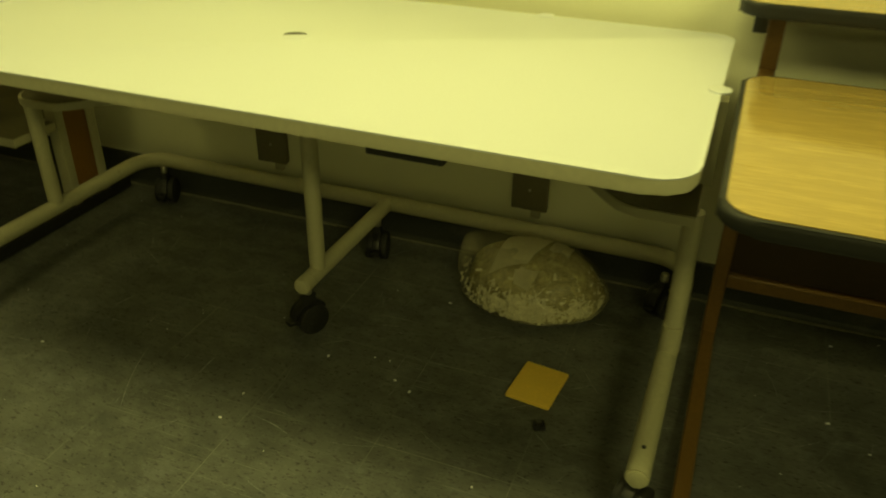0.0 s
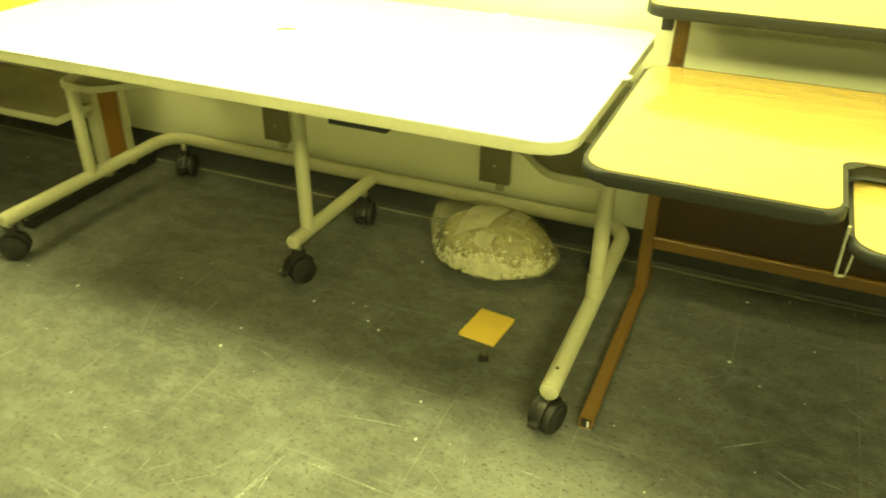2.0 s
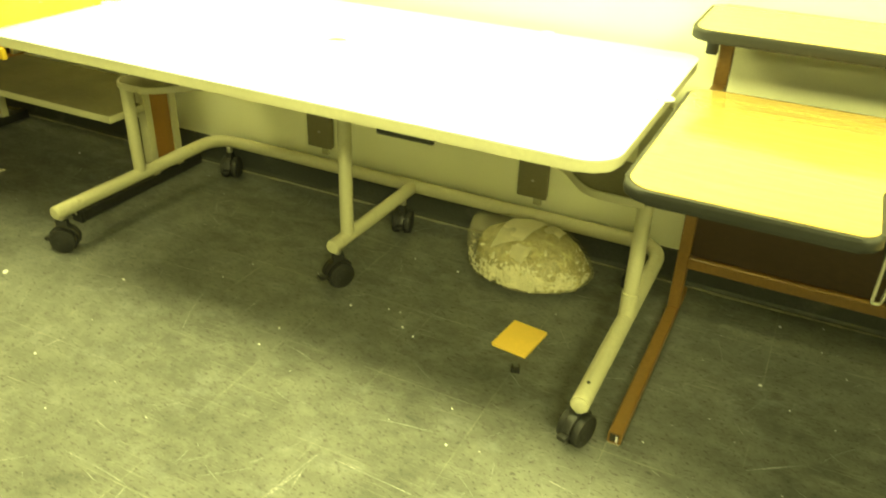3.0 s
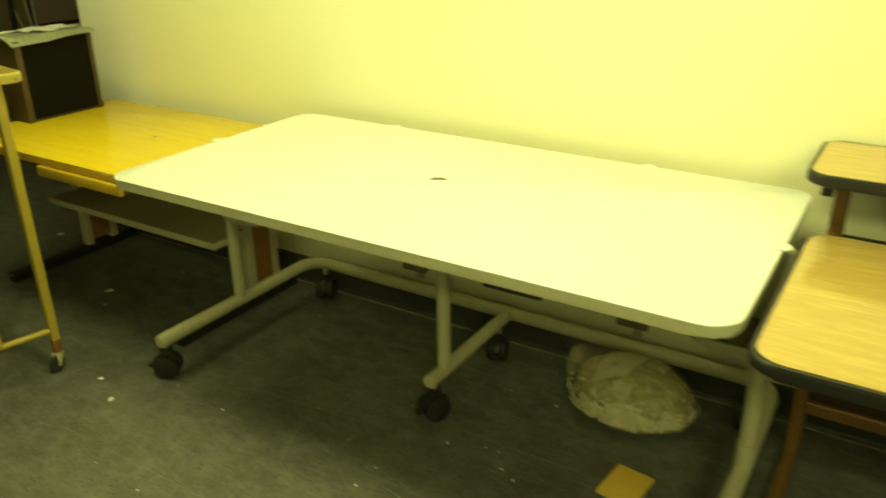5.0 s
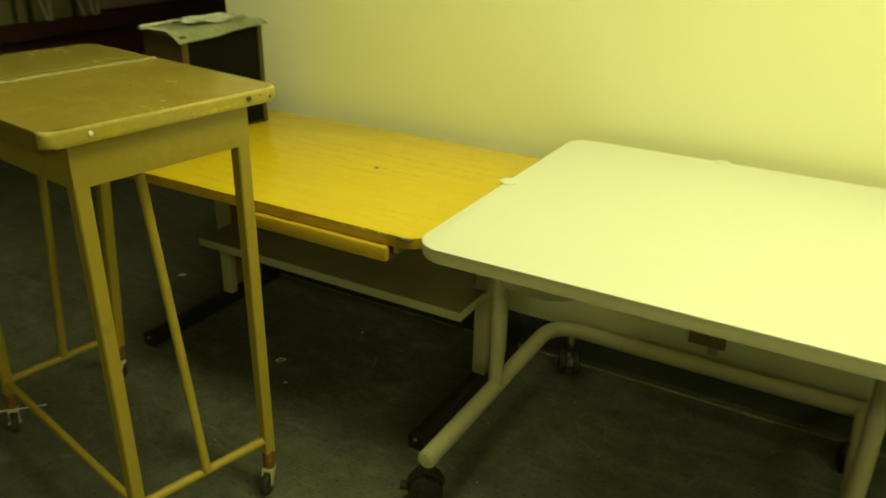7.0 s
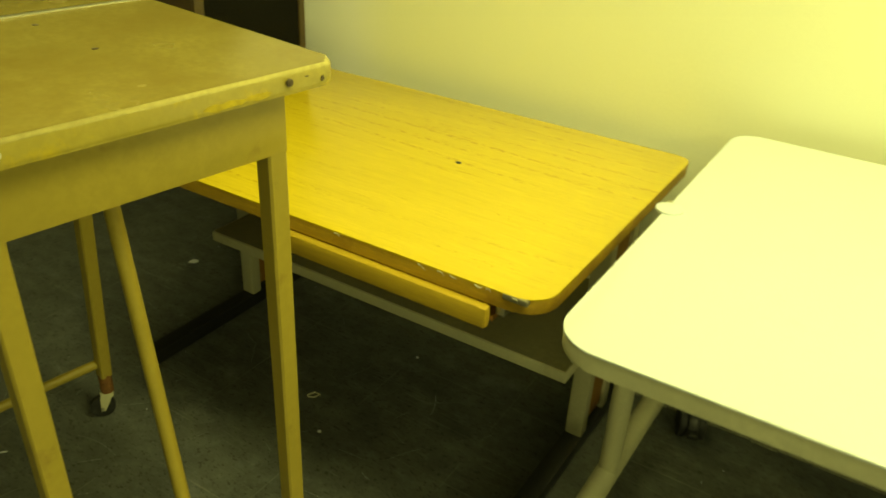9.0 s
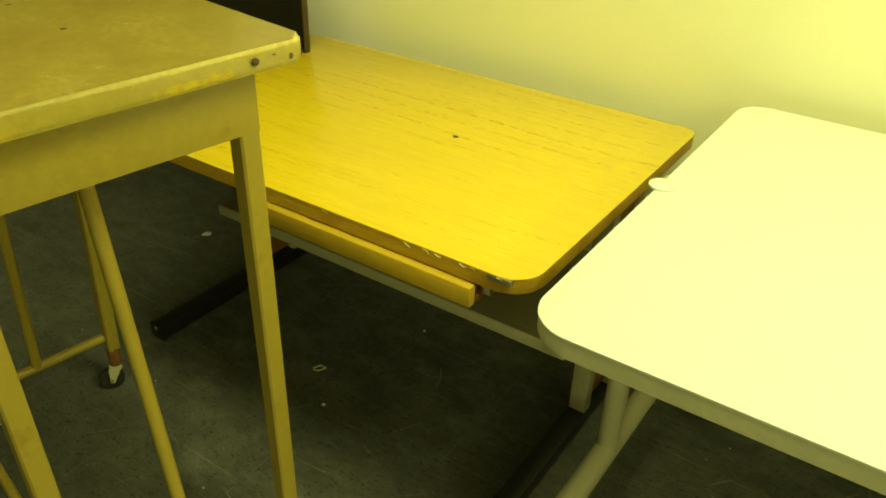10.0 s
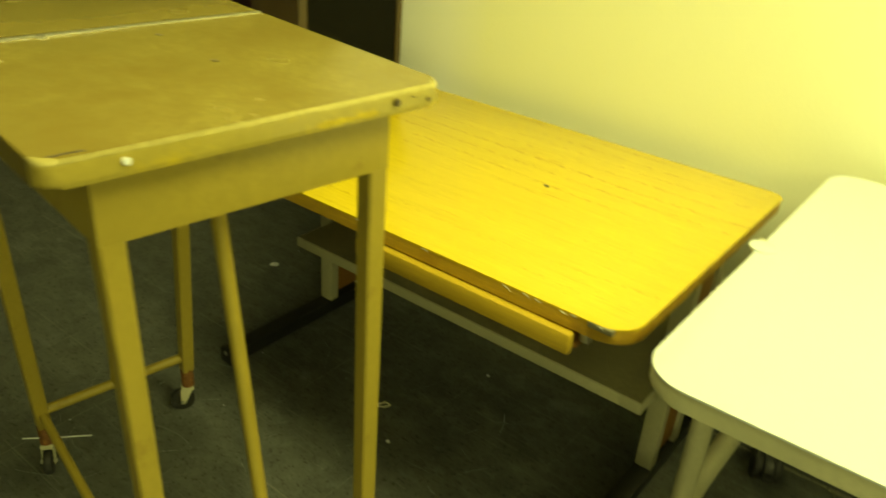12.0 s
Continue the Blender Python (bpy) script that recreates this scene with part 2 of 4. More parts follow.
add_pores(VENEER, (0.34, 0.19, 0.01))
SHELF_SHADE_BROWN = material("shaded_low_shelf_top", (0.17, 0.152, 0.08), 0.55, vary=0.15, scale=5, bump=0.01, dark=(0.10, 0.085, 0.045), dark_scale=3, dark_low=0.45, dark_high=0.7)
SHELF_SHADED = material("shaded_shelf_top", (0.13, 0.115, 0.065), 0.6, vary=0.15, scale=6, bump=0.01)
# oak darkened for the shade that the tray front lies in
DRAWER = material("shaded_oak_strip", (0.50, 0.335, 0.028), 0.35, vary=0.1, scale=3, fine=18, bump=0.006, grain=(1.4, 17, 17))
VENEER_EDGE = material("worn_veneer_edge", (0.54, 0.33, 0.024), 0.5, vary=0.2, scale=9, fine=50, bump=0.03, grain=(1.5, 9, 20), dark=(0.33, 0.17, 0.014), dark_scale=12)
BROWN_STEEL = material("brown_painted_steel", (0.185, 0.098, 0.025), 0.42, vary=0.12, scale=9, bump=0.01, dark=(0.20, 0.10, 0.025), dark_scale=12)
# brown board taken down to near black: shade under the desk, in the colour
SHADED_BOARD = material("shaded_brown_back_board", (0.045, 0.024, 0.010), 0.6, vary=0.2, scale=3, fine=40, bump=0.02, grain=(1, 10, 2))
BROWN_BOARD = material("brown_board", (0.27, 0.125, 0.025), 0.55, vary=0.12, scale=4, fine=40, bump=0.02, grain=(1, 10, 2))
TAN_TOP = material("tan_desk_laminate", (0.262, 0.205, 0.050), 0.24, vary=0.12, scale=5.0, fine=120, bump=0.006, dark=(0.215, 0.158, 0.036), dark_scale=4.2, dark_low=0.44, dark_high=0.62)
TAN_STEEL = material("tan_painted_steel", (0.375, 0.285, 0.047), 0.4, vary=0.06, scale=5, bump=0.01, dark=(0.22, 0.14, 0.03), dark_scale=11, dark_low=0.6)
TAN_EDGE = material("worn_tan_edge", (0.40, 0.315, 0.060), 0.3, vary=0.1, scale=7, bump=0.01, dark=(0.55, 0.40, 0.02), dark_scale=10, dark_low=0.55, dark_high=0.65)
WORN_YELLOW = material("worn_yellow_paint", (0.50, 0.37, 0.012), 0.35, vary=0.2, scale=40, bump=0.02)
RIM_GLINT = material("rim_highlight", (0.62, 0.52, 0.18), 0.22, metal=0.35, vary=0.15, scale=14, bump=0.01, dark=(0.40, 0.31, 0.08), dark_scale=9, dark_low=0.55)
RUST_DARK = material("dark_rusty_rivet", (0.09, 0.06, 0.03), 0.6, vary=0.3, scale=40, bump=0.03)
RUST = material("rusty_steel", (0.20, 0.085, 0.025), 0.7, vary=0.35, scale=30, bump=0.05)
CHROME = material("dull_steel", (0.62, 0.60, 0.52), 0.3, metal=0.9, vary=0.1, scale=20, bump=0.01)
TAUPE = material("taupe_outlet_box", (0.20, 0.178, 0.115), 0.5, vary=0.06, bump=0.01)
BOX_BLACK = material("black_speaker_cloth", (0.008, 0.0075, 0.006), 0.95, vary=0.25, scale=6, fine=220, bump=0.06, spec=0.08)
BOX_WOOD = material("walnut_frame", (0.065, 0.042, 0.018), 0.5, vary=0.2, scale=5, fine=30, grain=(12, 12, 1.5))
PAPER = material("pale_green_plastic_sheet", (0.46, 0.50, 0.38), 0.3, vary=0.25, scale=7, fine=50, bump=0.08, dark=(0.75, 0.76, 0.66), dark_scale=6)
PAPER_TAN = material("pale_tan_paper", (0.74, 0.70, 0.52), 0.6, vary=0.06, scale=12, bump=0.03)
SPONGE = material("yellow_foam", (0.88, 0.58, 0.10), 0.8, vary=0.06, scale=20, fine=220, bump=0.06)
CHALKBOARD = material("dusty_chalkboard", (0.27, 0.235, 0.135), 0.6, vary=0.25, scale=1.6, fine=60, bump=0.01, dark=(0.36, 0.315, 0.19), dark_scale=1.4)
PANEL_BROWN = material("mauve_brown_panel", (0.34, 0.245, 0.215), 0.6, vary=0.1, scale=2, bump=0.01)
MAROON = material("maroon_wood_trim", (0.075, 0.028, 0.030), 0.45, vary=0.2, scale=6, fine=60, bump=0.02)
STICK = material("pale_rod_paint", (0.62, 0.60, 0.52), 0.4, vary=0.1, bump=0.01)
CHIP = material("paint_flake", (0.78, 0.79, 0.84), 0.7, vary=0.15, scale=40, bump=0.03)
SCUFF = material("pale_scuff", (0.27, 0.28, 0.28), 0.8, vary=0.6, scale=14, fine=160, bump=0)
DEBRIS = material("white_foam_scraps", (0.46, 0.41, 0.21), 0.7, vary=0.45, scale=16, fine=60, bump=0.6, dark=(0.20, 0.165, 0.06), dark_scale=13, dark_low=0.48, dark_high=0.62)
LAMP_GLOW = bpy.data.materials.new("lamp_diffuser")
LAMP_GLOW.use_nodes = True
LAMP_GLOW.node_tree.nodes["Principled BSDF"].inputs["Emission Color"].default_value = (1, 0.98, 0.5, 1)
LAMP_GLOW.node_tree.nodes["Principled BSDF"].inputs["Emission Strength"].default_value = 4.0


def film_material():
    """Thin clear plastic: partly see-through, glossy and creased."""
    m = bpy.data.materials.new("clear_plastic_film")
    m.use_nodes = True
    nt = m.node_tree
    p = nt.nodes["Principled BSDF"]
    p.inputs["Base Color"].default_value = (0.62, 0.57, 0.38, 1)
    p.inputs["Roughness"].default_value = 0.16
    co = nt.nodes.new("ShaderNodeTexCoord")
    n = nt.nodes.new("ShaderNodeTexNoise")
    n.inputs["Scale"].default_value, n.inputs["Detail"].default_value = 17, 6
    nt.links.new(co.outputs["Object"], n.inputs["Vector"])
    r = nt.nodes.new("ShaderNodeMapRange")
    r.inputs[1].default_value, r.inputs[2].default_value = 0.38, 0.68
    r.inputs[3].default_value, r.inputs[4].default_value = 0.08, 0.36
    nt.links.new(n.outputs[0], r.inputs[0])
    nt.links.new(r.outputs[0], p.inputs["Alpha"])
    b = nt.nodes.new("ShaderNodeBump")
    b.inputs["Strength"].default_value, b.inputs["Distance"].default_value = 0.9, 0.012
    nt.links.new(n.outputs[0], b.inputs["Height"])
    nt.links.new(b.outputs[0], p.inputs["Normal"])
    return m


FILM = film_material()


# ---- building helpers ----
def mesh_of(name, bm, mat, smooth=False):
    me = bpy.data.meshes.new(name)
    bmesh.ops.recalc_face_normals(bm, faces=bm.faces)
    bm.to_mesh(me)
    bm.free()
    me.materials.append(mat)
    if smooth:
        for f in me.polygons:
            f.use_smooth = True
        me.set_sharp_from_angle(angle=radians(38))
    return me


def part(name, bm, mat, parent=None, label="", smooth=True):
    ob = new(name, mesh_of(name, bm, mat, smooth))
    if parent:
        ob.parent = parent
    if label:
        tagged(ob, label)
    return ob


def thing(name, m, label, category, group="", kind=""):
    ob = new(name)
    ob.empty_display_size = 0.05
    ob.matrix_world = m
    return tagged(ob, label, category, group, kind)


def block(x0, x1, y0, y1, z0, z1, bevel=0.0, bm=None):
    """A box between the given bounds, with its edges bevelled."""
    own = bmesh.new()
    bmesh.ops.create_cube(own, size=1)
    for v in own.verts:
        v.co = Vector(((x0 + x1) / 2 + v.co.x * (x1 - x0), (y0 + y1) / 2 + v.co.y * (y1 - y0), (z0 + z1) / 2 + v.co.z * (z1 - z0)))
    if bevel:
        bmesh.ops.bevel(own, geom=own.edges[:], offset=bevel, segments=2, affect="EDGES", profile=0.6)
    if bm is None:
        return own
    return join(bm, own)


def join(bm, other):
    me = bpy.data.meshes.new("scratch")
    other.to_mesh(me)
    other.free()
    bm.from_mesh(me)
    bpy.data.meshes.remove(me)
    return bm


def outline(x0, x1, y0, y1, radii, steps=7):
    """A rectangle's outline with corner radii: front left, front right, back right, back left."""
    pts = []
    for (cx, cy, sx, sy, a0), r in zip(((x0, y0, 1, 1, 180), (x1, y0, -1, 1, 270), (x1, y1, -1, -1, 0), (x0, y1, 1, -1, 90)), radii):
        if r <= 0:
            pts.append((cx, cy))
            continue
        for k in range(steps + 1):
            a = radians(a0 + 90 * k / steps)
            pts.append((cx + sx * r + r * math.cos(a), cy + sy * r + r * math.sin(a)))
    return pts


def prism(pts, z0, z1, bevel=0.0, segments=2):
    """An outline drawn up from z0 to z1, with rounded rims."""
    bm = bmesh.new()
    low = [bm.verts.new((x, y, z0)) for x, y in pts]
    high = [bm.verts.new((x, y, z1)) for x, y in pts]
    bm.faces.new(list(reversed(low)))
    bm.faces.new(high)
    n = len(pts)
    for i in range(n):
        bm.faces.new((low[i], low[(i + 1) % n], high[(i + 1) % n], high[i]))
    if bevel:
        rim = [e for e in bm.edges if abs(e.verts[0].co.z - e.verts[1].co.z) < 1e-6]
        bmesh.ops.bevel(bm, geom=rim, offset=bevel, segments=segments, affect="EDGES", profile=0.5)
    return bm


def tube(path, radius, sides=12, square=False, taper=1.0, bm=None):
    """A round or square bar swept along a path, with closed ends."""
    bm = bm or bmesh.new()
    pts = [Vector(p) for p in path]
    rings = []
    up = Vector((0, 0, 1))
    for i, p in enumerate(pts):
        d = (pts[min(i + 1, len(pts) - 1)] - pts[max(i - 1, 0)]).normalized()
        ref = up if abs(d.dot(up)) < 0.95 else Vector((0, 1, 0))
        a = d.cross(ref).normalized()
        b = a.cross(d).normalized()
        r = radius * (1 + (taper - 1) * i / max(1, len(pts) - 1))
        ring = []
        if square:
            for u, w in ((-1, -0.8), (-0.8, -1), (0.8, -1), (1, -0.8), (1, 0.8), (0.8, 1), (-0.8, 1), (-1, 0.8)):
                ring.append(bm.verts.new(p + a * u * r + b * w * r))
        else:
            for k in range(sides):
                t = 2 * math.pi * k / sides
                ring.append(bm.verts.new(p + a * math.cos(t) * r + b * math.sin(t) * r))
        rings.append(ring)
    for r0, r1 in zip(rings, rings[1:]):
        n = len(r0)
        for k in range(n):
            bm.faces.new((r0[k], r0[(k + 1) % n], r1[(k + 1) % n], r1[k]))
    bm.faces.new(rings[0])
    bm.faces.new(list(reversed(rings[-1])))
    return bm


def disc(cx, cy, cz, r, half, axis="x", sides=20, bevel=0.004, bm=None):
    """A wheel or button: a short cylinder with rounded rims along an axis."""
    own = bmesh.new()
    bmesh.ops.create_cone(own, cap_ends=True, segments=sides, radius1=r, radius2=r, depth=2 * half)
    if bevel:
        rim = [e for e in own.edges if abs(e.verts[0].co.z - e.verts[1].co.z) < 1e-6]
        bmesh.ops.bevel(own, geom=rim, offset=bevel, segments=2, affect="EDGES", profile=0.5)
    turn = {"x": Matrix.Rotation(radians(90), 4, "Y"), "y": Matrix.Rotation(radians(90), 4, "X"), "z": Matrix()}[axis]
    bmesh.ops.transform(own, matrix=Matrix.Translation((cx, cy, cz)) @ turn, verts=own.verts)
    return join(bm, own) if bm else own


def rounded_path(pts, r, steps=6):
    """A polyline with its corners rounded."""
    out = [Vector(pts[0])]
    for a, b, c in zip(pts, pts[1:], pts[2:]):
        a, b, c = Vector(a), Vector(b), Vector(c)
        p, q = b + (a - b).normalized() * r, b + (c - b).normalized() * r
        for k in range(steps + 1):
            t = k / steps
            out.append(p * (1 - t) ** 2 + b * 2 * t * (1 - t) + q * t * t)
    out.append(Vector(pts[-1]))
    return out


def twin_caster(parent, x, y, top, turn, r=0.042):
    """A black twin-wheel caster: hood, two wheels, hub caps, brake tab and stem."""
    base = part("caster", disc(0, 0, top - 0.012, 0.011, 0.012, "z", 12, 0.002), CHROME, parent)
    base.matrix_local = pose(x, y, 0, 0, 0, turn)
    arc = [(math.cos(radians(a)) * (r + 0.007), r + math.sin(radians(a)) * (r + 0.007)) for a in range(20, 171, 15)]
    arc += [(math.cos(radians(a)) * (r + 0.001), r + math.sin(radians(a)) * (r + 0.001)) for a in range(170, 19, -15)]
    hood = prism(arc, -0.011, 0.011, 0.002)
    bmesh.ops.transform(hood, matrix=Matrix(((0, 0, 1, 0), (1, 0, 0, 0), (0, 1, 0, 0), (0, 0, 0, 1))), verts=hood.verts)
    block(-0.010, 0.010, -0.018, 0.018, r - 0.01, top - 0.022, 0.003, hood)
    part("hood", hood, BLACK, base)
    for s in (-1, 1):
        w = disc(s * 0.020, 0, r, r, 0.0105, "x", 22, 0.005)
        disc(s * 0.0306, 0, r, r * 0.62, 0.0015, "x", 18, 0.001, w)
        part("wheel", w, RUBBER, base)
    part("brake_tab", block(-0.012, 0.012, -r - 0.022, -r + 0.006, r - 0.006, r + 0.006, 0.003), BLACK, base)


# ---- the room ----
NORTH = 2.785
floor = tagged(part("floor", block(-4.7, 6.4, -6.2, 5.7, -0.12, 0.0), FLOOR, smooth=False), "dark grey scuffed vinyl floor with pale scratches", "floor", kind="structure")
tagged(part("ceiling", block(-4.7, 6.4, -6.2, 5.7, CEIL, CEIL + 0.12), CEILING, smooth=False), "pale ceiling over the storage room", "ceiling", kind="structure")
tagged(part("wall_north", block(-2.315, 6.2, NORTH, NORTH + 0.15, 0, CEIL), WALL_NORTH, smooth=False), "smooth cream painted wall behind the tables", "wall", kind="structure")
tagged(part("wall_return", block(-2.315, -2.165, NORTH + 0.15, 5.5, 0, CEIL), WALL, smooth=False), "cream painted return wall", "wall", kind="structure")
tagged(part("wall_west", block(-4.7, -4.5, -6.2, 5.7, 0, CEIL), MAROON, smooth=False), "dark maroon far wall below a chalkboard", "wall", kind="structure")
tagged(part("wall_alcove", block(-4.5, -2.165, 5.5, 5.7, 0, CEIL), WALL, smooth=False), "cream painted wall closing the far corner", "wall", kind="structure")
tagged(part("wall_east", block(6.2, 6.4, -6.2, 2.935, 0, CEIL), WALL, smooth=False), "cream painted side wall", "wall", kind="structure")
tagged(part("wall_south", block(-4.5, 6.2, -6.2, -6.0, 0, CEIL), WALL, smooth=False), "cream painted wall behind the walker", "wall", kind="structure")
base = prism([(0, 0), (-0.016, 0), (-0.010, 0.006), (-0.007, 0.014), (-0.006, 0.105), (-0.003, 0.112), (0, 0.112)], -2.315, 6.2)
bmesh.ops.transform(base, matrix=Matrix(((0, 0, 1, 0), (1, 0, 0, NORTH), (0, 1, 0, 0), (0, 0, 0, 1))), verts=base.verts)
tagged(part("baseboard", base, VINYL, smooth=False), "dark vinyl cove baseboard along the cream wall", "baseboard", kind="structure")
# pale strips: edge dirt, and the gleam of the cove base given as colour
edge_line = bmesh.new()
rng = random.Random(4)
x = -2.3
while x < 3.1:
    w = rng.uniform(0.02, 0.12)
    d = rng.uniform(0.004, 0.010)
    if rng.random() < 0.96:
        block(x, x + w, NORTH - 0.016 - d, NORTH - 0.0155, 0.0, 0.0012 + rng.random() * 0.002, 0, edge_line)
    x += w + rng.uniform(0, 0.004)
tagged(part("floor_edge_dirt_gleam", edge_line, DIRT_GLEAM, smooth=False), "pale dirt and flaking sealant with the baseboard's gleam coloured in", "dirt", kind="stuff")
for fx, fy, watts in FIXTURES:
    fix = thing("assumed_ceiling_light", pose(fx, fy, CEIL), "assumed boxy fluorescent ceiling light with a pale housing, out of view", "ceiling light", "ceiling lights")
    part("housing", block(-0.62, 0.62, -0.31, 0.31, -0.075, 0, 0.01), PLASTIC, fix)
    for s in (-0.20, 0.20):
        part("lamp_tube", tube([(-0.58, s, -0.084), (0.58, s, -0.084)], 0.008, 10), LAMP_GLOW, fix)


# ---- far wall: chalkboard, ledge and rods ----
board = thing("chalkboard", pose(-4.5, 3.517, 0.622), "dusty dark chalkboard with maroon chalk ledge on far wall", "chalkboard")
part("board_panel", block(0.0, 0.025, -3.2, -0.14, 0.04, 1.25, 0.003), CHALKBOARD, board, "dusty olive grey writing panel")
part("board_panel", block(0.0, 0.025, -0.12, 0.36, 0.04, 1.25, 0.003), CHALKBOARD, board, "dusty olive grey writing panel")
part("board_panel", block(0.0, 0.025, 0.38, 2.0, 0.06, 1.25, 0.003), PANEL_BROWN, board, "plain mauve brown panel")
part("chalk_ledge", block(0.0, 0.09, -3.2, 2.0, -0.045, 0.035, 0.008), MAROON, board)
part("ledge_lip", block(0.085, 0.095, -3.2, 2.0, 0.025, 0.045, 0.003), MAROON, board)
part("joint_strip", block(0.0, 0.030, -0.14, -0.12, 0.04, 1.25, 0.002), BLACK, board)
part("joint_strip", block(0.0, 0.030, 0.36, 0.38, 0.04, 1.25, 0.002), BLACK, board)
part("base_band", block(0.0, 0.03, -3.2, 2.0, -0.66, -0.51, 0.004), BLACK, board)
rng = random.Random(11)
for k, (y0, lean, black) in enumerate(((3.335, 0.02, 0.24), (3.44, -0.25, 0.0), (3.46, 0.02, 0.0), (3.615, 0.03, 0.24), (3.68, -0.30, 0.0), (3.745, -0.12, 0.0), (3.775, 0.01, 0.0))):
    rod = thing("rod", pose(-4.44, y0 + 0.117, 0.658), "thin pale rod leaning on the chalkboard ledge", "rod", "rods on the ledge")
    top = 1.05 + rng.uniform(-0.1, 0.15)
    part("shaft", tube([(0, lean * black, black), (-0.030, lean * top, top)], 0.009 if black else 0.007, 8), STICK, rod)
    if black:
        part("grip", tube([(0, 0, 0), (0, lean * black, black)], 0.017, 8), BLACK, rod, "black lower grip")


# ---- white folding table on casters ----
TOP = 0.74
wt = thing("white_table", pose(0, 0, 0), "long white laminate table on cream tube frame with casters", "table")
X0, X1, Y0, Y1 = -0.977, 0.760, 1.858, 2.724
part("tabletop", prism(outline(X0, X1, Y0, Y1, (0.060, 0.075, 0.05, 0.05), 9), TOP - 0.003, TOP, 0.0012), LAMINATE, wt)
part("edge_band", prism(outline(X0 + 0.001, X1 - 0.001, Y0 + 0.001, Y1 - 0.001, (0.060, 0.075, 0.05, 0.05), 9), TOP - 0.028, TOP - 0.003, 0.003), EDGE, wt, "dull cream edge band")
ZF, ZB, ZR, RF = 0.147, 0.145, 0.120, 0.023
XL, XM, XR = -0.992, -0.118, 0.755
frame_path = rounded_path([(XL - 0.002, 1.957, ZF), (XL, 2.715, ZB), (XR, 2.715, ZB), (XR - 0.003, 1.912, ZR)], 0.10, 8)
part("base_tube", tube(frame_path, RF, 14), STEEL_CREAM, wt)
part("middle_foot", tube([(XM - 0.002, 2.210, ZF), (XM, 2.700, ZB)], RF * 0.95, 14), STEEL_CREAM, wt)
ZM = 0.510
for px, py in ((XL, 2.315), (XM, 2.288), (XR, 2.300)):
    part("post", tube([(px, py, ZF + 0.012 if px < 0.5 else 0.135), (px, py, 0.71 if px == XM else ZM - 0.021)], 0.0205, 14), STEEL_CREAM, wt)
    if px == XR:
        part("sleeve", tube([(px, py - 0.002, 0.145), (px, py - 0.002, 0.215)], 0.0235, 14), STEEL_CREAM, wt)
    part("upper_post", block(px - 0.02 if px < 0.5 else px - 0.06, px + 0.06 if px < 0.5 else px + 0.02, 2.390, 2.430, ZM, 0.692, 0.003), STEEL_CREAM, wt)


def bulge(x, x0, x1):
    """How far the shelf's front edge comes forward round a post: 1 between x0 and x1, easing off over 17 cm."""
    d = max(x0 - x, x - x1, 0.0) / 0.17
    return 0.5 + 0.5 * math.cos(math.pi * min(1.0, d))


front = []
for k in range(121):
    x = -0.925 + 1.685 * k / 120
    front.append((x, 2.365 - 0.135 * max(bulge(x, -1.1, -0.84), bulge(x, 0.645, 0.9))))
rim = [(-0.965 + 0.05 * (1 - math.cos(radians(a))), 2.28 - 0.05 * math.sin(radians(a))) for a in range(0, 90, 15)]
part("mid_shelf", prism([(-0.963, 2.45)] + rim + front + [(0.76, 2.45)], ZM - 0.022, ZM - 0.002, 0.003), STEEL_CREAM, wt, "cream shelf with bulging ends under the tabletop")
# top face coloured dark: the tabletop's shade is put into its colour
part("shelf_surface", prism([(-0.959, 2.447)] + [(x + 0.005, y + 0.006) for x, y in rim] + [(x, y + 0.006) for x, y in front] + [(0.755, 2.447)], ZM - 0.003, ZM), SHELF_SHADED, wt, "shelf surface coloured dark for the tabletop's shade", False)
for py in (2.12, 2.52):
    part("cross_rail", block(X0 + 0.12, X1 - 0.12, py - 0.015, py + 0.015, 0.690, TOP - 0.031, 0.002), STEEL_CREAM, wt)
for bx, by, bz in ((XL - 0.002, 1.955, ZF), (XM - 0.002, 2.208, ZF), (XR - 0.003, 1.910, ZR)):
    part("end_plug", disc(bx, by, bz, RF * 0.86, 0.003, "y", 14, 0.001), STEEL_CREAM, wt)
part("bolt_hole", disc(XR - 0.003, 1.972, ZR + 0.0017 + RF, 0.0045, 0.0012, "z", 10, 0), BLACK, wt)
for cx, cy, turn, drop in ((XL - 0.018, 1.985, -62, 0), (XM - 0.006, 2.240, -28, 0), (XR - 0.006, 1.928, -18, 0.027), (XL + 0.07, 2.700, 20, 0.004), (XM, 2.640, 15, 0.004), (XR - 0.05, 2.655, -25, 0.004)):
    twin_caster(wt, cx, cy, ZF - 0.015 - drop, turn)
part("cable_slot", block(0.233, 0.371, 1.880, 1.965, 0.690, TOP - 0.030, 0.004), BLACK, wt, "black plastic tray under the tabletop")
for gx, gy in ((X0 + 0.005, 2.286), (X1 - 0.004, 2.300), (-0.575, Y1 - 0.004), (0.315, Y1 - 0.004)):
    side = gy < 2.5
    part("cable_cap", disc(gx, gy, TOP + (0.0012 if side else -0.0004), 0.0215, 0.0022 if side else 0.0012, "z", 24, 0.0008), LAMINATE, wt, "round cream cable cap")
gap = bmesh.new()
ring = []
for k in range(13):
    a = radians(20 + 140 * k / 12)
    ring.append((math.cos(a) * 0.027, math.sin(a) * 0.027))
for k in range(13):
    a = radians(160 - 140 * k / 12)
    ring.append((math.cos(a) * 0.027, math.sin(a) * 0.003 + 0.002))
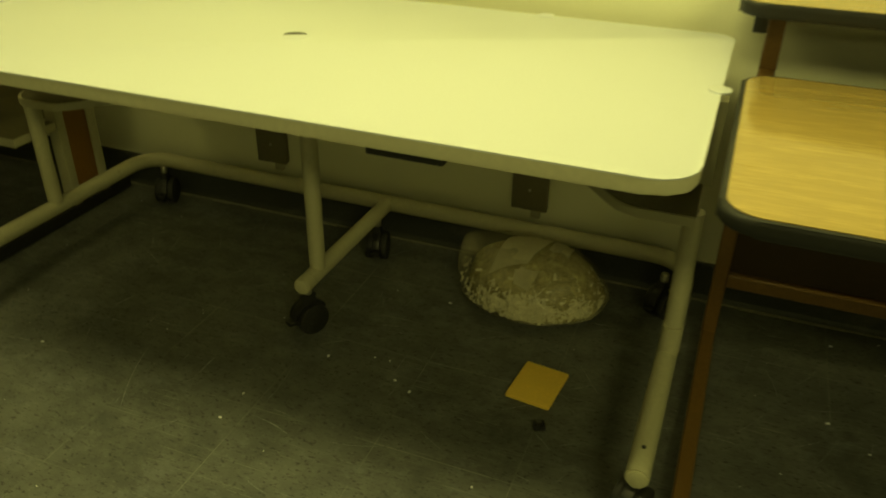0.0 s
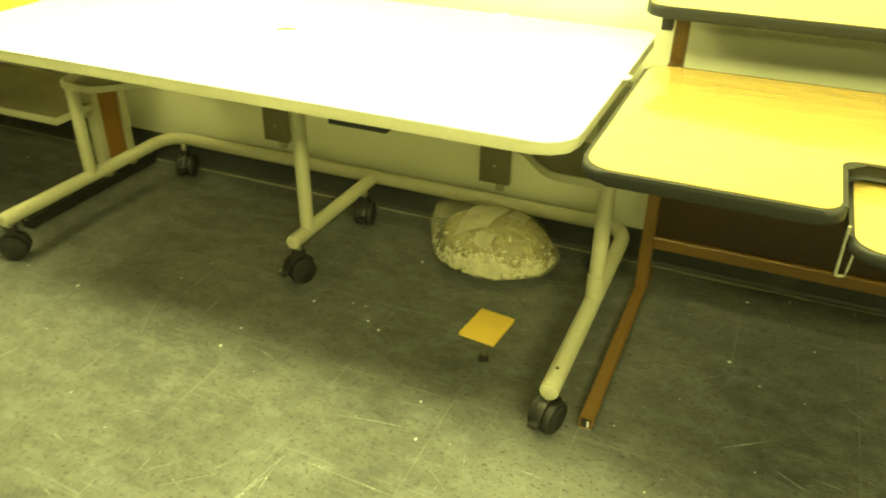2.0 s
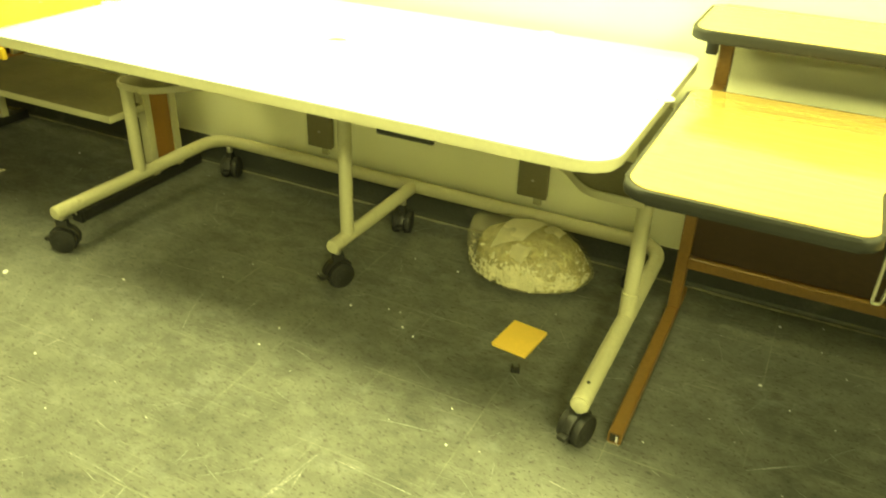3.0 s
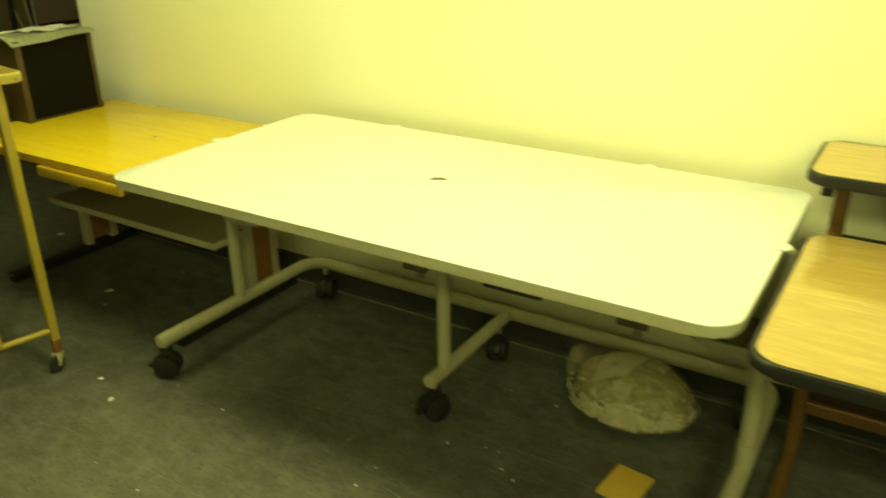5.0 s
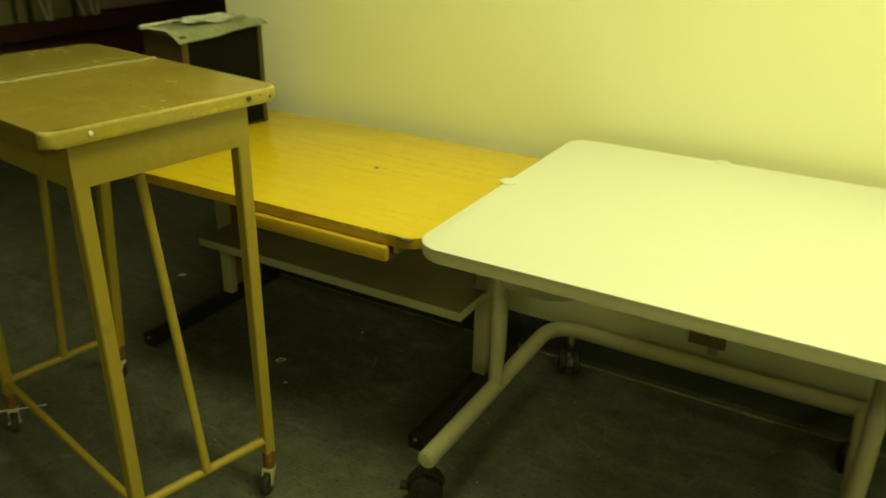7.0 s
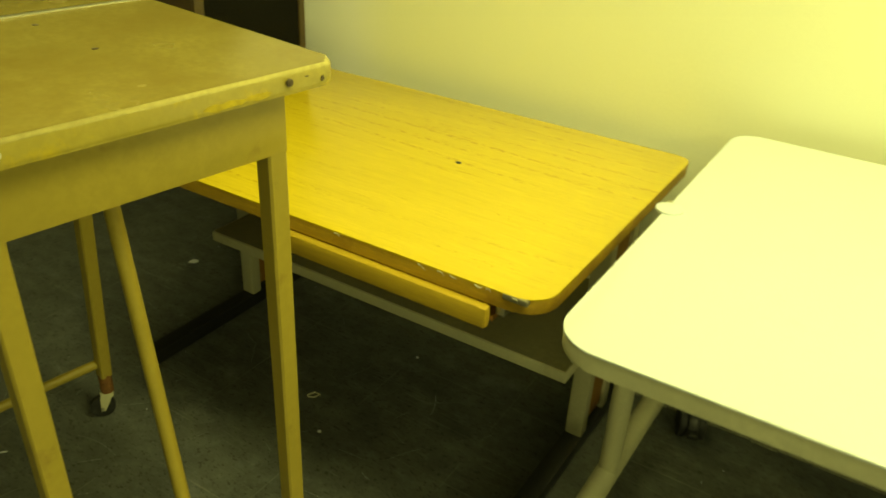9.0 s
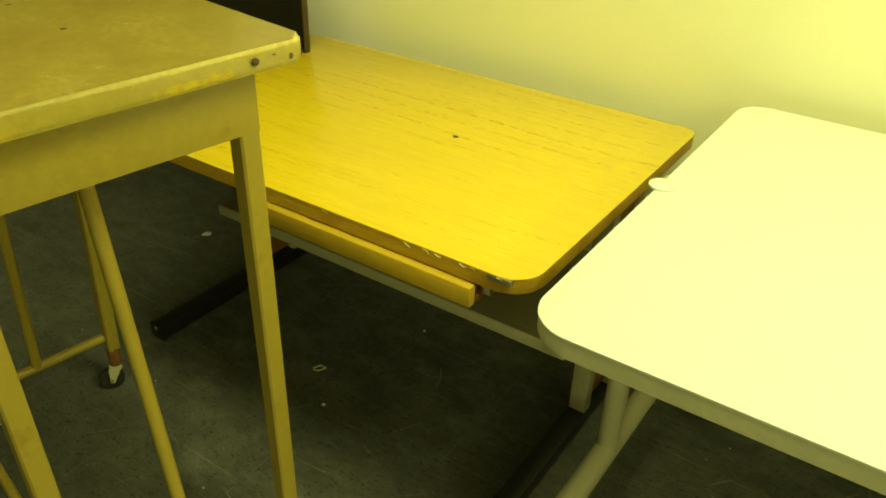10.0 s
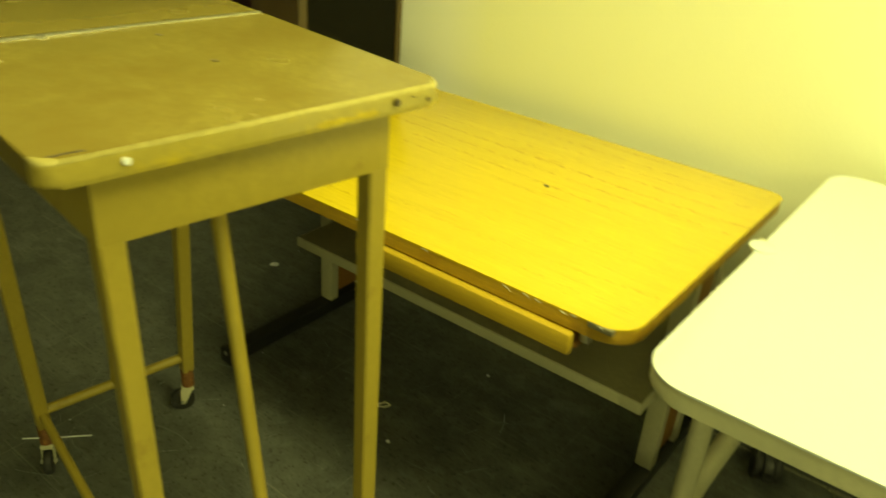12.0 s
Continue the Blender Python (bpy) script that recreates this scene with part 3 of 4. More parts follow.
part("grommet_slot", prism(ring, 0.0005, 0.0022), BLACK, wt, "dark crescent opening of the grommet", False).matrix_local = pose(-0.142, 2.303, TOP - 0.0006, 0, 0, 28)
grom = disc(0, 0, 0.0002, 0.031, 0.0012, "z", 24, 0.0006)
part("grommet_cap", grom, LAMINATE, wt).matrix_local = pose(-0.142, 2.305, TOP)

# wall outlets behind the table
for ox in (-0.541, 0.299):
    out = thing("outlet_box", pose(ox, NORTH, 0.245), "taupe metal outlet box low on the cream wall", "outlet box", "wall outlets")
    part("box", block(-0.05, 0.05, -0.020, 0, -0.060, 0.060, 0.005), TAUPE, out)
    part("cover", block(-0.052, 0.052, -0.024, -0.019, -0.062, 0.062, 0.002), TAUPE, out)
    part("screw", disc(0.0, -0.025, 0.0, 0.004, 0.0012, "y", 8, 0), CHROME, out)
    part("cable_clamp", block(0.005, 0.032, -0.019, -0.004, -0.088, -0.058, 0.003), STEEL_CREAM, out)


# ---- oak computer desk with raised shelf ----
cd = thing("computer_desk", pose(0, 0, 0), "oak laminate computer desk with raised shelf and brown frame", "desk")
CT = 0.742
A0, A1, B0, B1, CX, CXR, CY = 0.790, 2.02, 1.776, 2.43, 1.222, 1.87, 1.995


def desk_outline(g):
    """The desk's outline with its keyboard cut-out, pulled in by g."""
    pts = []
    for cx, cy, sx, sy, a0, r in ((A0 + g, B0 + g, 1, 1, 180, 0.055), (CX - g, B0 + g, -1, 1, 270, 0.035)):
        for k in range(8):
            a = radians(a0 + 90 * k / 7)
            pts.append((cx + sx * r + r * math.cos(a), cy + sy * r + r * math.sin(a)))
    for k in range(6):
        a = radians(180 - 90 * k / 5)
        pts.append((CX - g + 0.03 + 0.03 * math.cos(a), CY + g - 0.03 + 0.03 * math.sin(a)))
    pts += [(CXR + g, CY + g), (CXR + g, B0 + g)]
    for cx, cy, sx, sy, a0, r in ((A1 - g, B0 + g, -1, 1, 270, 0.055), (A1 - g, B1 - g, -1, -1, 0, 0.05), (A0 + g, B1 - g, 1, -1, 90, 0.05)):
        for k in range(8):
            a = radians(a0 + 90 * k / 7)
            pts.append((cx + sx * r + r * math.cos(a), cy + sy * r + r * math.sin(a)))
    return pts


part("edge_band", prism(desk_outline(0), CT - 0.027, CT - 0.0005, 0.009, 3), BULLNOSE, cd, "dark grey rounded rubber edge")
part("desktop", prism(desk_outline(0.009), CT - 0.010, CT + 0.0008, 0.0006), OAK, cd)
part("keyboard_tray", prism(outline(CX + 0.018, CXR - 0.012, 1.743, 2.25, (0.05, 0.05, 0.01, 0.01)), 0.685, 0.705, 0.0006), OAK, cd, "lower oak keyboard tray")
part("tray_edge", prism(outline(CX + 0.010, CXR - 0.004, 1.735, 2.255, (0.055, 0.055, 0.01, 0.01)), 0.680, 0.704, 0.009, 3), BULLNOSE, cd, "dark grey rounded rubber edge")
part("raised_shelf", prism(outline(0.767, 2.03, 2.455, 2.768, (0.045, 0.045, 0.03, 0.03)), 0.860, 0.8725, 0.0006), OAK, cd)
part("shelf_edge", prism(outline(0.758, 2.04, 2.446, 2.776, (0.05, 0.05, 0.035, 0.035)), 0.844, 0.872, 0.009, 3), BULLNOSE, cd, "dark grey rounded rubber edge")
for fx in (0.836, 1.97):
    part("foot_bar", tube([(fx, 1.955, 0.022), (fx, 2.70, 0.022)], 0.0165, square=True), BROWN_STEEL, cd)
    part("foot_plug", block(fx - 0.011, fx + 0.011, 1.9525, 1.9555, 0.012, 0.034), BLACK, cd, "open dark end of the square tube", False)
    part("tube_wall_inside", block(fx + 0.003, fx + 0.008, 1.9515, 1.9530, 0.013, 0.030), CHIP, cd, "pale strip inside the tube's end", False)
    part("foot_glide", block(fx - 0.014, fx + 0.014, 1.956, 1.99, 0.0, 0.008, 0.002), CHROME, cd)
    part("upright", tube([(fx, 2.585, 0.03), (fx, 2.585, 0.845)], 0.017, square=True), BROWN_STEEL, cd)
    part("shelf_bracket", block(fx - 0.045, fx - 0.018, 2.535, 2.565, 0.795, 0.8445, 0.003), BLACK, cd)
    part("top_bearer", block(fx - 0.016, fx + 0.016, 1.86, 2.569, CT - 0.060, CT - 0.0265, 0.003), BROWN_STEEL, cd)
part("back_panel", block(0.853, 1.953, 2.575, 2.590, 0.215, 0.69, 0.002), SHADED_BOARD, cd, "brown back panel coloured dark for the shade under the desk")
part("cross_bar", tube([(0.853, 2.582, 0.192), (1.953, 2.582, 0.192)], 0.018, square=True), BROWN_STEEL, cd)
part("tray_slide", tube(rounded_path([(CX + 0.006, 1.778, 0.723), (CX + 0.006, 1.778, 0.633), (CX + 0.022, 1.798, 0.625), (CX + 0.028, 1.803, 0.693)], 0.008, 3), 0.0028, 6), CHROME, cd, "bent steel slide wire")


# ---- plastic bag of scraps under the white table ----
def bag_shell(scale, seed, rough, neck=0.0, crease=0.0):
    """A slumped sack: a flat dome with a broad foot, and a neck pulled up to the back left."""
    bm = bmesh.new()
    bmesh.ops.create_icosphere(bm, subdivisions=5, radius=1)
    for v in bm.verts:
        n = v.co.normalized()
        k = 1 + rough * noise.noise(n * 2.1 + Vector((seed, 0, 0))) + rough * 0.55 * noise.noise(n * 5.5 + Vector((0, seed, 0))) + rough * 0.25 * noise.noise(n * 13)
        k += crease * (abs(noise.noise(n * 6 + Vector((seed, seed, 0)))) - 0.2) + crease * 0.5 * abs(noise.noise(n * 14))
        x, y = n.x * 0.200 * k, n.y * 0.160 * k
        z = (0.138 * n.z ** 0.8 if n.z > 0 else 0.028 * n.z) * k
        pull = neck * max(0.0, n.dot(Vector((-0.86, 0.22, 0.46)))) ** 7
        lean = max(0.0, z) * 0.25
        v.co = Vector((x - lean - 0.02 * pull, y + lean * 0.5, max(0.0, z + 0.027 + 0.035 * pull))) * scale
    return bm


bag = thing("plastic_bag", pose(0.372, 2.600, 0.0, 0, 0, 6), "slumped clear plastic bag full of pale foam scraps", "plastic bag")
part("contents", bag_shell(0.915, 3.0, 0.06), DEBRIS, bag, "crumpled pale packing scraps").location = (0.006, -0.002, 0.001)
part("film", bag_shell(1.0, 3.0, 0.045, 1.0, 0.035), FILM, bag, "clear crinkled plastic film")
# pale scraps gathered low in front, doubling as highlights of the film
shred_glints = bmesh.new()
rng = random.Random(5)
for k in range(1500):
    a = rng.gauss(-1.15, 0.62) if k % 25 else rng.uniform(0, 2 * math.pi)
    up = min(0.8, abs(rng.gauss(0.0, 0.18 if k % 14 else 0.36)))
    flat = math.sqrt(1 - up * up)
    n = Vector((math.cos(a) * flat, math.sin(a) * flat, up))
    deep = rng.uniform(0.945, 0.985)
    pz = (0.138 * up ** 0.8 + 0.027) * deep
    place = Vector((n.x * 0.200 * deep - pz * 0.25, n.y * 0.160 * deep + pz * 0.125, pz))
    lie = n.to_track_quat("Z", "Y") @ Euler((rng.uniform(-0.5, 0.5), rng.uniform(-0.5, 0.5), rng.uniform(0, 6))).to_quaternion()
    size, slim = rng.uniform(0.002, 0.011), rng.uniform(0.15, 0.45)
    quad = [shred_glints.verts.new(place + lie @ Vector((u * size, w * size * slim, 0.002 * u * w))) for u, w in ((-1, -1), (1, -0.8), (0.8, 1), (-1, 0.9))]
    shred_glints.faces.new(quad)
tagged(part("shred_glints", shred_glints, PAPER_TAN, bag, "pale torn scraps inside the film, standing for its highlights too", False), kind="stuff")


def dome(x, y):
    """Height of the bag's filling above the floor at a place in its own frame."""
    return 0.030 + 0.116 * math.sqrt(max(0.0, 1 - ((x + 0.012) / 0.196) ** 2 - ((y - 0.006) / 0.156) ** 2))


def paper_on_bag(corners, lift, seed, label):
    """A creased four-cornered sheet lying over the filling, its rim standing off by lift."""
    bm = bmesh.new()
    rows = []
    for i in range(11):
        row = []
        for j in range(11):
            u, w = i / 10, j / 10
            x, y = ((corners[0][c] * (1 - u) + corners[1][c] * u) * (1 - w) + (corners[3][c] * (1 - u) + corners[2][c] * u) * w for c in (0, 1))
            z = dome(x, y) + 0.012 + lift * (0.3 + 0.7 * w) + 0.006 * noise.noise(Vector((u * 2.2, w * 2.2, seed)))
            row.append(bm.verts.new((x, y, z)))
        rows.append(row)
    for i in range(10):
        for j in range(10):
            bm.faces.new((rows[i][j], rows[i + 1][j], rows[i + 1][j + 1], rows[i][j + 1]))
    bmesh.ops.solidify(bm, geom=bm.faces[:], thickness=0.0018)
    return part("paper_sheet", bm, PAPER_TAN, bag, label)


paper_on_bag(((-0.112, -0.092), (-0.014, -0.066), (0.038, 0.040), (-0.082, 0.036)), 0.014, 2.0, "pale folded paper against the film")
paper_on_bag(((-0.040, -0.118), (0.000, -0.128), (0.022, -0.082), (-0.044, -0.086)), 0.003, 5.0, "small torn paper against the film")
paper_on_bag(((0.030, 0.010), (0.085, 0.000), (0.095, 0.075), (0.045, 0.085)), 0.003, 9.0, "pale crumpled wrapping against the film")

# yellow foam pad and black cap on the floor
pad = tagged(part("foam_pad", prism(outline(-0.0535, 0.0535, -0.068, 0.068, (0.004,) * 4, 3), 0.0, 0.011, 0.002), SPONGE), "flat square pad of bright yellow foam on the floor", "foam pad")
pad.matrix_world = pose(0.483, 2.238, 0, 0, 0, -6.5)
cap = bmesh.new()
block(-0.013, 0.013, -0.011, 0.011, 0, 0.006, 0.002, cap)
block(-0.012, -0.006, -0.010, 0.010, 0.004, 0.016, 0.001, cap)
block(0.006, 0.012, -0.010, 0.010, 0.004, 0.016, 0.001, cap)
tagged(part("leg_plug", cap, BLACK), "small black plastic leg plug lying on the floor", "plug").matrix_world = pose(0.524, 2.104, 0, 0, 0, 20)


# ---- yellow oak desk with low shelf ----
wd = thing("oak_desk", pose(0, 0, 0), "yellow oak veneer desk with cream legs and low shelf", "desk")
W0, W1, V0, V1, WT = -2.085, -1.049, 2.018, 2.712, 0.6676
part("desktop", prism(outline(W0, W1, V0, V1, (0.05, 0.05, 0.03, 0.03), 8), WT - 0.003, WT, 0.001), VENEER, wd)
part("edge_band", prism(outline(W0 + 0.001, W1 - 0.001, V0 + 0.001, V1 - 0.001, (0.05, 0.05, 0.03, 0.03), 8), WT - 0.028, WT - 0.003, 0.003), VENEER_EDGE, wd, "worn chipped veneer edge")
part("veneer_chip", block(-1.115, -1.075, V0 - 0.0012, V0 + 0.01, WT - 0.010, WT - 0.001, 0.001), TAUPE, wd, "grey patch where veneer is missing")
rng = random.Random(17)
for sx in (-1.575, -1.425, -1.262, -1.226, -1.204, -1.161, -1.142, -1.098):
    k, up, end = rng.uniform(0.6, 1.2), rng.uniform(0.3, 1.0), rng.uniform(150, 250)
    curl = [(sx + 0.013 * k * u / 8 + 0.004 * k * math.sin(radians(end * u / 8)), V0 - 0.0015 - 0.0045 * k * math.sin(radians(end * u / 8)), WT - 0.003 + 0.006 * up * math.sin(math.pi * u / 8) - 0.0006 * u) for u in range(9)]
    part("splinter", tube(curl, 0.0009, 5, taper=0.4), PAPER_TAN, wd)
part("screw_hole", disc(-1.416, 2.386, WT + 0.0003, 0.0055, 0.0006, "z", 12, 0), BLACK, wd, smooth=False)
part("drawer_front", block(-1.565, -1.133, 2.004, 2.022, 0.602, 0.638, 0.006), DRAWER, wd, "narrow oak tray front")
part("drawer_tray", block(-1.55, -1.13, 2.022, 2.42, 0.608, 0.618, 0.002), BROWN_BOARD, wd)
for sx in (-1.557, -1.123):
    part("tray_runner", block(sx - 0.008, sx + 0.008, 2.03, 2.44, 0.618, WT - 0.027, 0.002), CHROME, wd)
part("low_shelf", block(-1.1595, -1.110, 2.325, 2.484, 0.303, 0.328, 0.003, block(-2.075, -1.157, 2.325, 2.690, 0.303, 0.328, 0.003)), STEEL_CREAM, wd, "cream laminate low shelf")
# brownish top with the shade below the desktop mixed into its colour
part("shelf_top", block(-1.160, -1.114, 2.330, 2.480, 0.3275, 0.3288, 0, block(-2.071, -1.160, 2.330, 2.686, 0.3275, 0.3288)), SHELF_SHADE_BROWN, wd, "dull brownish shelf top darkened for the desk's shade", False)
for fx in (-2.140, -1.132):
    part("foot", block(fx - 0.022, fx + 0.022, 2.140, 2.74, 0.004, 0.042, 0.005), BLACK, wd, "black steel foot bar")
    part("foot_cap", block(fx - 0.023, fx + 0.023, 2.132, 2.146, 0.002, 0.044, 0.003), BLACK, wd)
    part("foot_glide", disc(fx, 2.152, 0.003, 0.012, 0.003, "z", 12, 0.001), CHROME, wd)
    part("cap_screw", disc(fx, 2.1315, 0.034, 0.006, 0.001, "y", 10, 0), CHROME, wd)
    for py in (2.505, 2.630):
        part("leg_post", block(fx - 0.020, fx + 0.020, py - 0.016, py + 0.016, 0.040, WT - 0.051, 0.004), STEEL_CREAM, wd)
    part("leg_panel", block(fx - 0.012, fx + 0.012, 2.521, 2.614, 0.060, WT - 0.05, 0.002), BROWN_BOARD, wd, "brown panel between the leg posts")
    part("leg_bearer", block(fx - 0.018, fx + 0.018, 2.10, 2.69, WT - 0.050, WT - 0.0275, 0.003), STEEL_CREAM, wd)


# ---- dark box standing on the oak desk ----
box = thing("speaker_box", pose(-1.990, 2.440, WT), "dark cloth-fronted wooden speaker cabinet standing on oak desk", "speaker")
part("cabinet", block(-0.150, -0.006, -0.175, 0.157, 0.0, 0.310, 0.004), BOX_WOOD, box)
part("grille", block(-0.008, 0.0, -0.150, 0.139, 0.010, 0.302, 0.003), BOX_BLACK, box, "black grille cloth")
for y0, y1 in ((-0.175, -0.150), (0.139, 0.157)):
    part("trim", block(-0.008, 0.003, y0, y1, 0.0, 0.310, 0.002), BOX_WOOD, box)
sheet = bmesh.new()
grid = []
for i in range(13):
    row = []
    for j in range(13):
        u, w = i / 12, j / 12
        px, py = -0.150 + 0.162 * u, -0.192 + 0.364 * w
        hang = max(0.0, u - 0.72) / 0.28
        z = 0.311 + 0.007 * noise.noise(Vector((u * 4, w * 4, 7))) - hang ** 1.5 * (0.034 - 0.018 * w) * (0.9 + 0.3 * noise.noise(Vector((w * 2.1, 2.0, 5.0))))
        row.append(sheet.verts.new((px + 0.004 * hang, py, max(z, 0.303) if u < 0.72 else z)))
    grid.append(row)
for i in range(12):
    for j in range(12):
        sheet.faces.new((grid[i][j], grid[i + 1][j], grid[i + 1][j + 1], grid[i][j + 1]))
bmesh.ops.solidify(sheet, geom=sheet.faces[:], thickness=0.003)
cover = tagged(part("plastic_sheet", sheet, PAPER), "crumpled pale plastic wrapped folder lying on the speaker", "plastic sheet")
cover.matrix_world = pose(-1.990, 2.440, WT + 0.013)
part("rolled_edge", tube(rounded_path([(-0.030, -0.190, 0.314), (-0.146, -0.188, 0.315), (-0.146, 0.140, 0.317)], 0.012, 4), 0.0026, 8), CHIP, cover, "bright rolled plastic edge")
fold = bmesh.new()
grid = [[fold.verts.new((-0.115 + 0.09 * u / 6, -0.12 + 0.19 * w / 6 + 0.012 * u, 0.312 + 0.016 * abs(math.sin(u * 0.9 + w * 0.5)) + 0.006 * noise.noise(Vector((u, w, 1))))) for w in range(7)] for u in range(7)]
for u in range(6):
    for w in range(6):
        fold.faces.new((grid[u][w], grid[u + 1][w], grid[u + 1][w + 1], grid[u][w + 1]))
bmesh.ops.solidify(fold, geom=fold.faces[:], thickness=0.002)
part("crumpled_fold", fold, CHIP, cover, "whitish crumpled fold")


# ---- tall tan steel desk on casters ----
# local x runs from the front edge to the back, local y to the walker's right along the front
td = thing("tall_desk", pose(-1.2932, 1.8849, 0, 0, 0, 171.6), "tall worn tan steel desk with hinged lid on casters", "desk")
DT, DW, DD, SEAM = 1.004, 0.490, 0.690, 0.415
lid = part("lid", prism(outline(0, SEAM - 0.002, 0.012, DW, (0.02, 0.004, 0.004, 0.020), 6), DT - 0.029, DT, 0.006, 3), TAN_TOP, td, "worn tan lid with greasy marks and a highlight coloured on its rim")
lid.data.materials.append(RIM_GLINT)
lid.data.materials.append(TAN_EDGE)
# front bevel takes a lighter material as a painted highlight, the face below TAN_EDGE
for f in lid.data.polygons:
    if f.center.x < 0.035 and f.center.z < DT - 0.0002:
        f.material_index = 1 if f.center.z > DT - 0.0055 else 2
part("rear_top", prism(outline(SEAM + 0.002, DD, 0.012, DW - 0.004, (0.004, 0.02, 0.02, 0.004), 6), DT - 0.029, DT, 0.006, 3), TAN_TOP, td)
part("hinge_strip", block(SEAM - 0.0035, SEAM + 0.0035, 0.014, DW - 0.060, DT - 0.002, DT + 0.0022, 0.001), CHROME, td, "pale metal hinge strip")
part("corner_chip", block(0.007, 0.011, DW - 0.046, DW - 0.014, DT - 0.001, DT + 0.0006, 0.0004), RUST_DARK, td, "dark chipped laminate near the corner")
part("hinge_screw", disc(SEAM - 0.012, 0.340, DT + 0.001, 0.005, 0.0022, "z", 10, 0.001), CHROME, td)
rng = random.Random(3)
for y0, y1, low, high, mat in ((0.112, 0.150, 0.003, 0.012, WORN_YELLOW), (0.140, 0.206, 0.002, 0.011, WORN_YELLOW), (0.034, 0.040, 0.006, 0.014, RUST_DARK), (0.058, 0.064, 0.016, 0.018, RUST_DARK)):
    # an irregular worn blotch on the metal edge
    ym, zm, ry, rz = (y0 + y1) / 2, DT - 0.029 + (low + high) / 2, (y1 - y0) / 2, (high - low) / 2
    ring = [(ym + ry * math.cos(2 * math.pi * k / 22) * rng.uniform(0.72, 1.08), zm + rz * math.sin(2 * math.pi * k / 22) * rng.uniform(0.6, 1.1)) for k in range(22)]
    blotch = prism(ring, -0.0012, -0.0004)
    bmesh.ops.transform(blotch, matrix=Matrix(((0, 0, 1, 0), (1, 0, 0, 0), (0, 1, 0, 0), (0, 0, 0, 1))), verts=blotch.verts)
    part("worn_patch", blotch, mat, td, smooth=False)
for dx, dy in ((0.209, 0.205), (0.356, 0.207)):
    part("pit", disc(dx, dy, DT + 0.0001, 0.0042, 0.0005, "z", 9, 0), RUST_DARK, td, "dark pit in the lid", False)
for ry in (0.088, 0.412):
    part("rivet", disc(-0.0028, ry, DT - 0.014, 0.0042 if ry > 0.2 else 0.0048, 0.0016, "x", 10, 0.0008), CHIP if ry > 0.2 else RUST_DARK, td)
I0, IY0, IY1, I1 = 0.040, 0.062, 0.435, 0.650
AB = 0.886
for args in ((I0, I0 + 0.012, IY0, IY1), (I1 - 0.012, I1, IY0, IY1), (I0 + 0.012, I1 - 0.012, IY0, IY0 + 0.012), (I0 + 0.012, I1 - 0.012, IY1 - 0.012, IY1)):
    part("apron", block(*args, AB, DT - 0.028, 0.002), TAN_STEEL, td)
part("box_bottom", block(I0 + 0.012, I1 - 0.012, IY0 + 0.012, IY1 - 0.012, AB + 0.006, AB + 0.012), TAN_STEEL, td)
LR = 0.0145
# each leg: middle at the apron, middle above its caster
LEGS = (((I0 + LR, IY0 + LR), (0.058, 0.072)), ((I0 + LR, IY1 - LR), (0.090, 0.398)), ((I1 - LR, IY0 + LR - 0.018), (0.775, 0.032)), ((I1 - LR, IY1 - LR - 0.020), (0.780, 0.352)))
for k, ((tx, ty), (lx, ly)) in enumerate(LEGS):
    part("leg", tube([(tx, ty, AB + 0.002), (lx, ly, 0.115)], LR, square=True, taper=0.92), TAN_STEEL, td)
    part("leg_socket", tube([(lx, ly, 0.117), (lx, ly, 0.068)], 0.0145, 10), RUST, td, "rusty caster socket")
    turn = (25, -35, -27, 63)[k]
    fork = bmesh.new()
    for s in (-1, 1):
        block(s * 0.0115 - 0.0012, s * 0.0115 + 0.0012, -0.010, 0.018, 0.020, 0.062, 0.001, fork)
    for v in fork.verts:
        if v.co.z < 0.04:
            v.co.y = 0.015 + (v.co.y - 0.004) * 0.36
    block(-0.013, 0.013, -0.012, 0.016, 0.058, 0.068, 0.002, fork)
    caster = part("caster", fork, STEEL_CREAM, td, "pale painted caster fork")
    caster.matrix_local = pose(lx, ly, 0, 0, 0, turn)
    part("wheel", disc(0, 0.016, 0.028, 0.028, 0.0085, "x", 20, 0.004), RUBBER, caster)
    part("axle", tube([(-0.016, 0.016, 0.028), (0.016, 0.016, 0.028)], 0.004, 8), CHROME, caster)
ZS = 0.150
foot = [low for top, low in LEGS]
for k0, k1, thick in ((0, 1, 0.011), (2, 3, 0.011), (1, 3, 0.009)):
    part("stretcher", tube([(*foot[k0], ZS), (*foot[k1], ZS)], thick, 10), TAN_STEEL, td)
part("brace", tube([(0.066, 0.238, ZS + 0.005), (0.180, 0.237, AB + 0.008)], 0.0105, 10), TAN_STEEL, td)
part("brace", tube([(0.775, 0.195, ZS + 0.005), (0.640, 0.205, AB + 0.008)], 0.0105, 10), TAN_STEEL, td)


# ---- small litter on the floor ----
def flake(size, seed):
    r = random.Random(seed)
    n = r.randint(5, 7)
    pts = [(math.cos(2 * math.pi * k / n) * size * r.uniform(0.5, 1.1), math.sin(2 * math.pi * k / n) * size * r.uniform(0.4, 0.9)) for k in range(n)]
    return prism(pts, 0.0002, 0.0015 + size * 0.12)


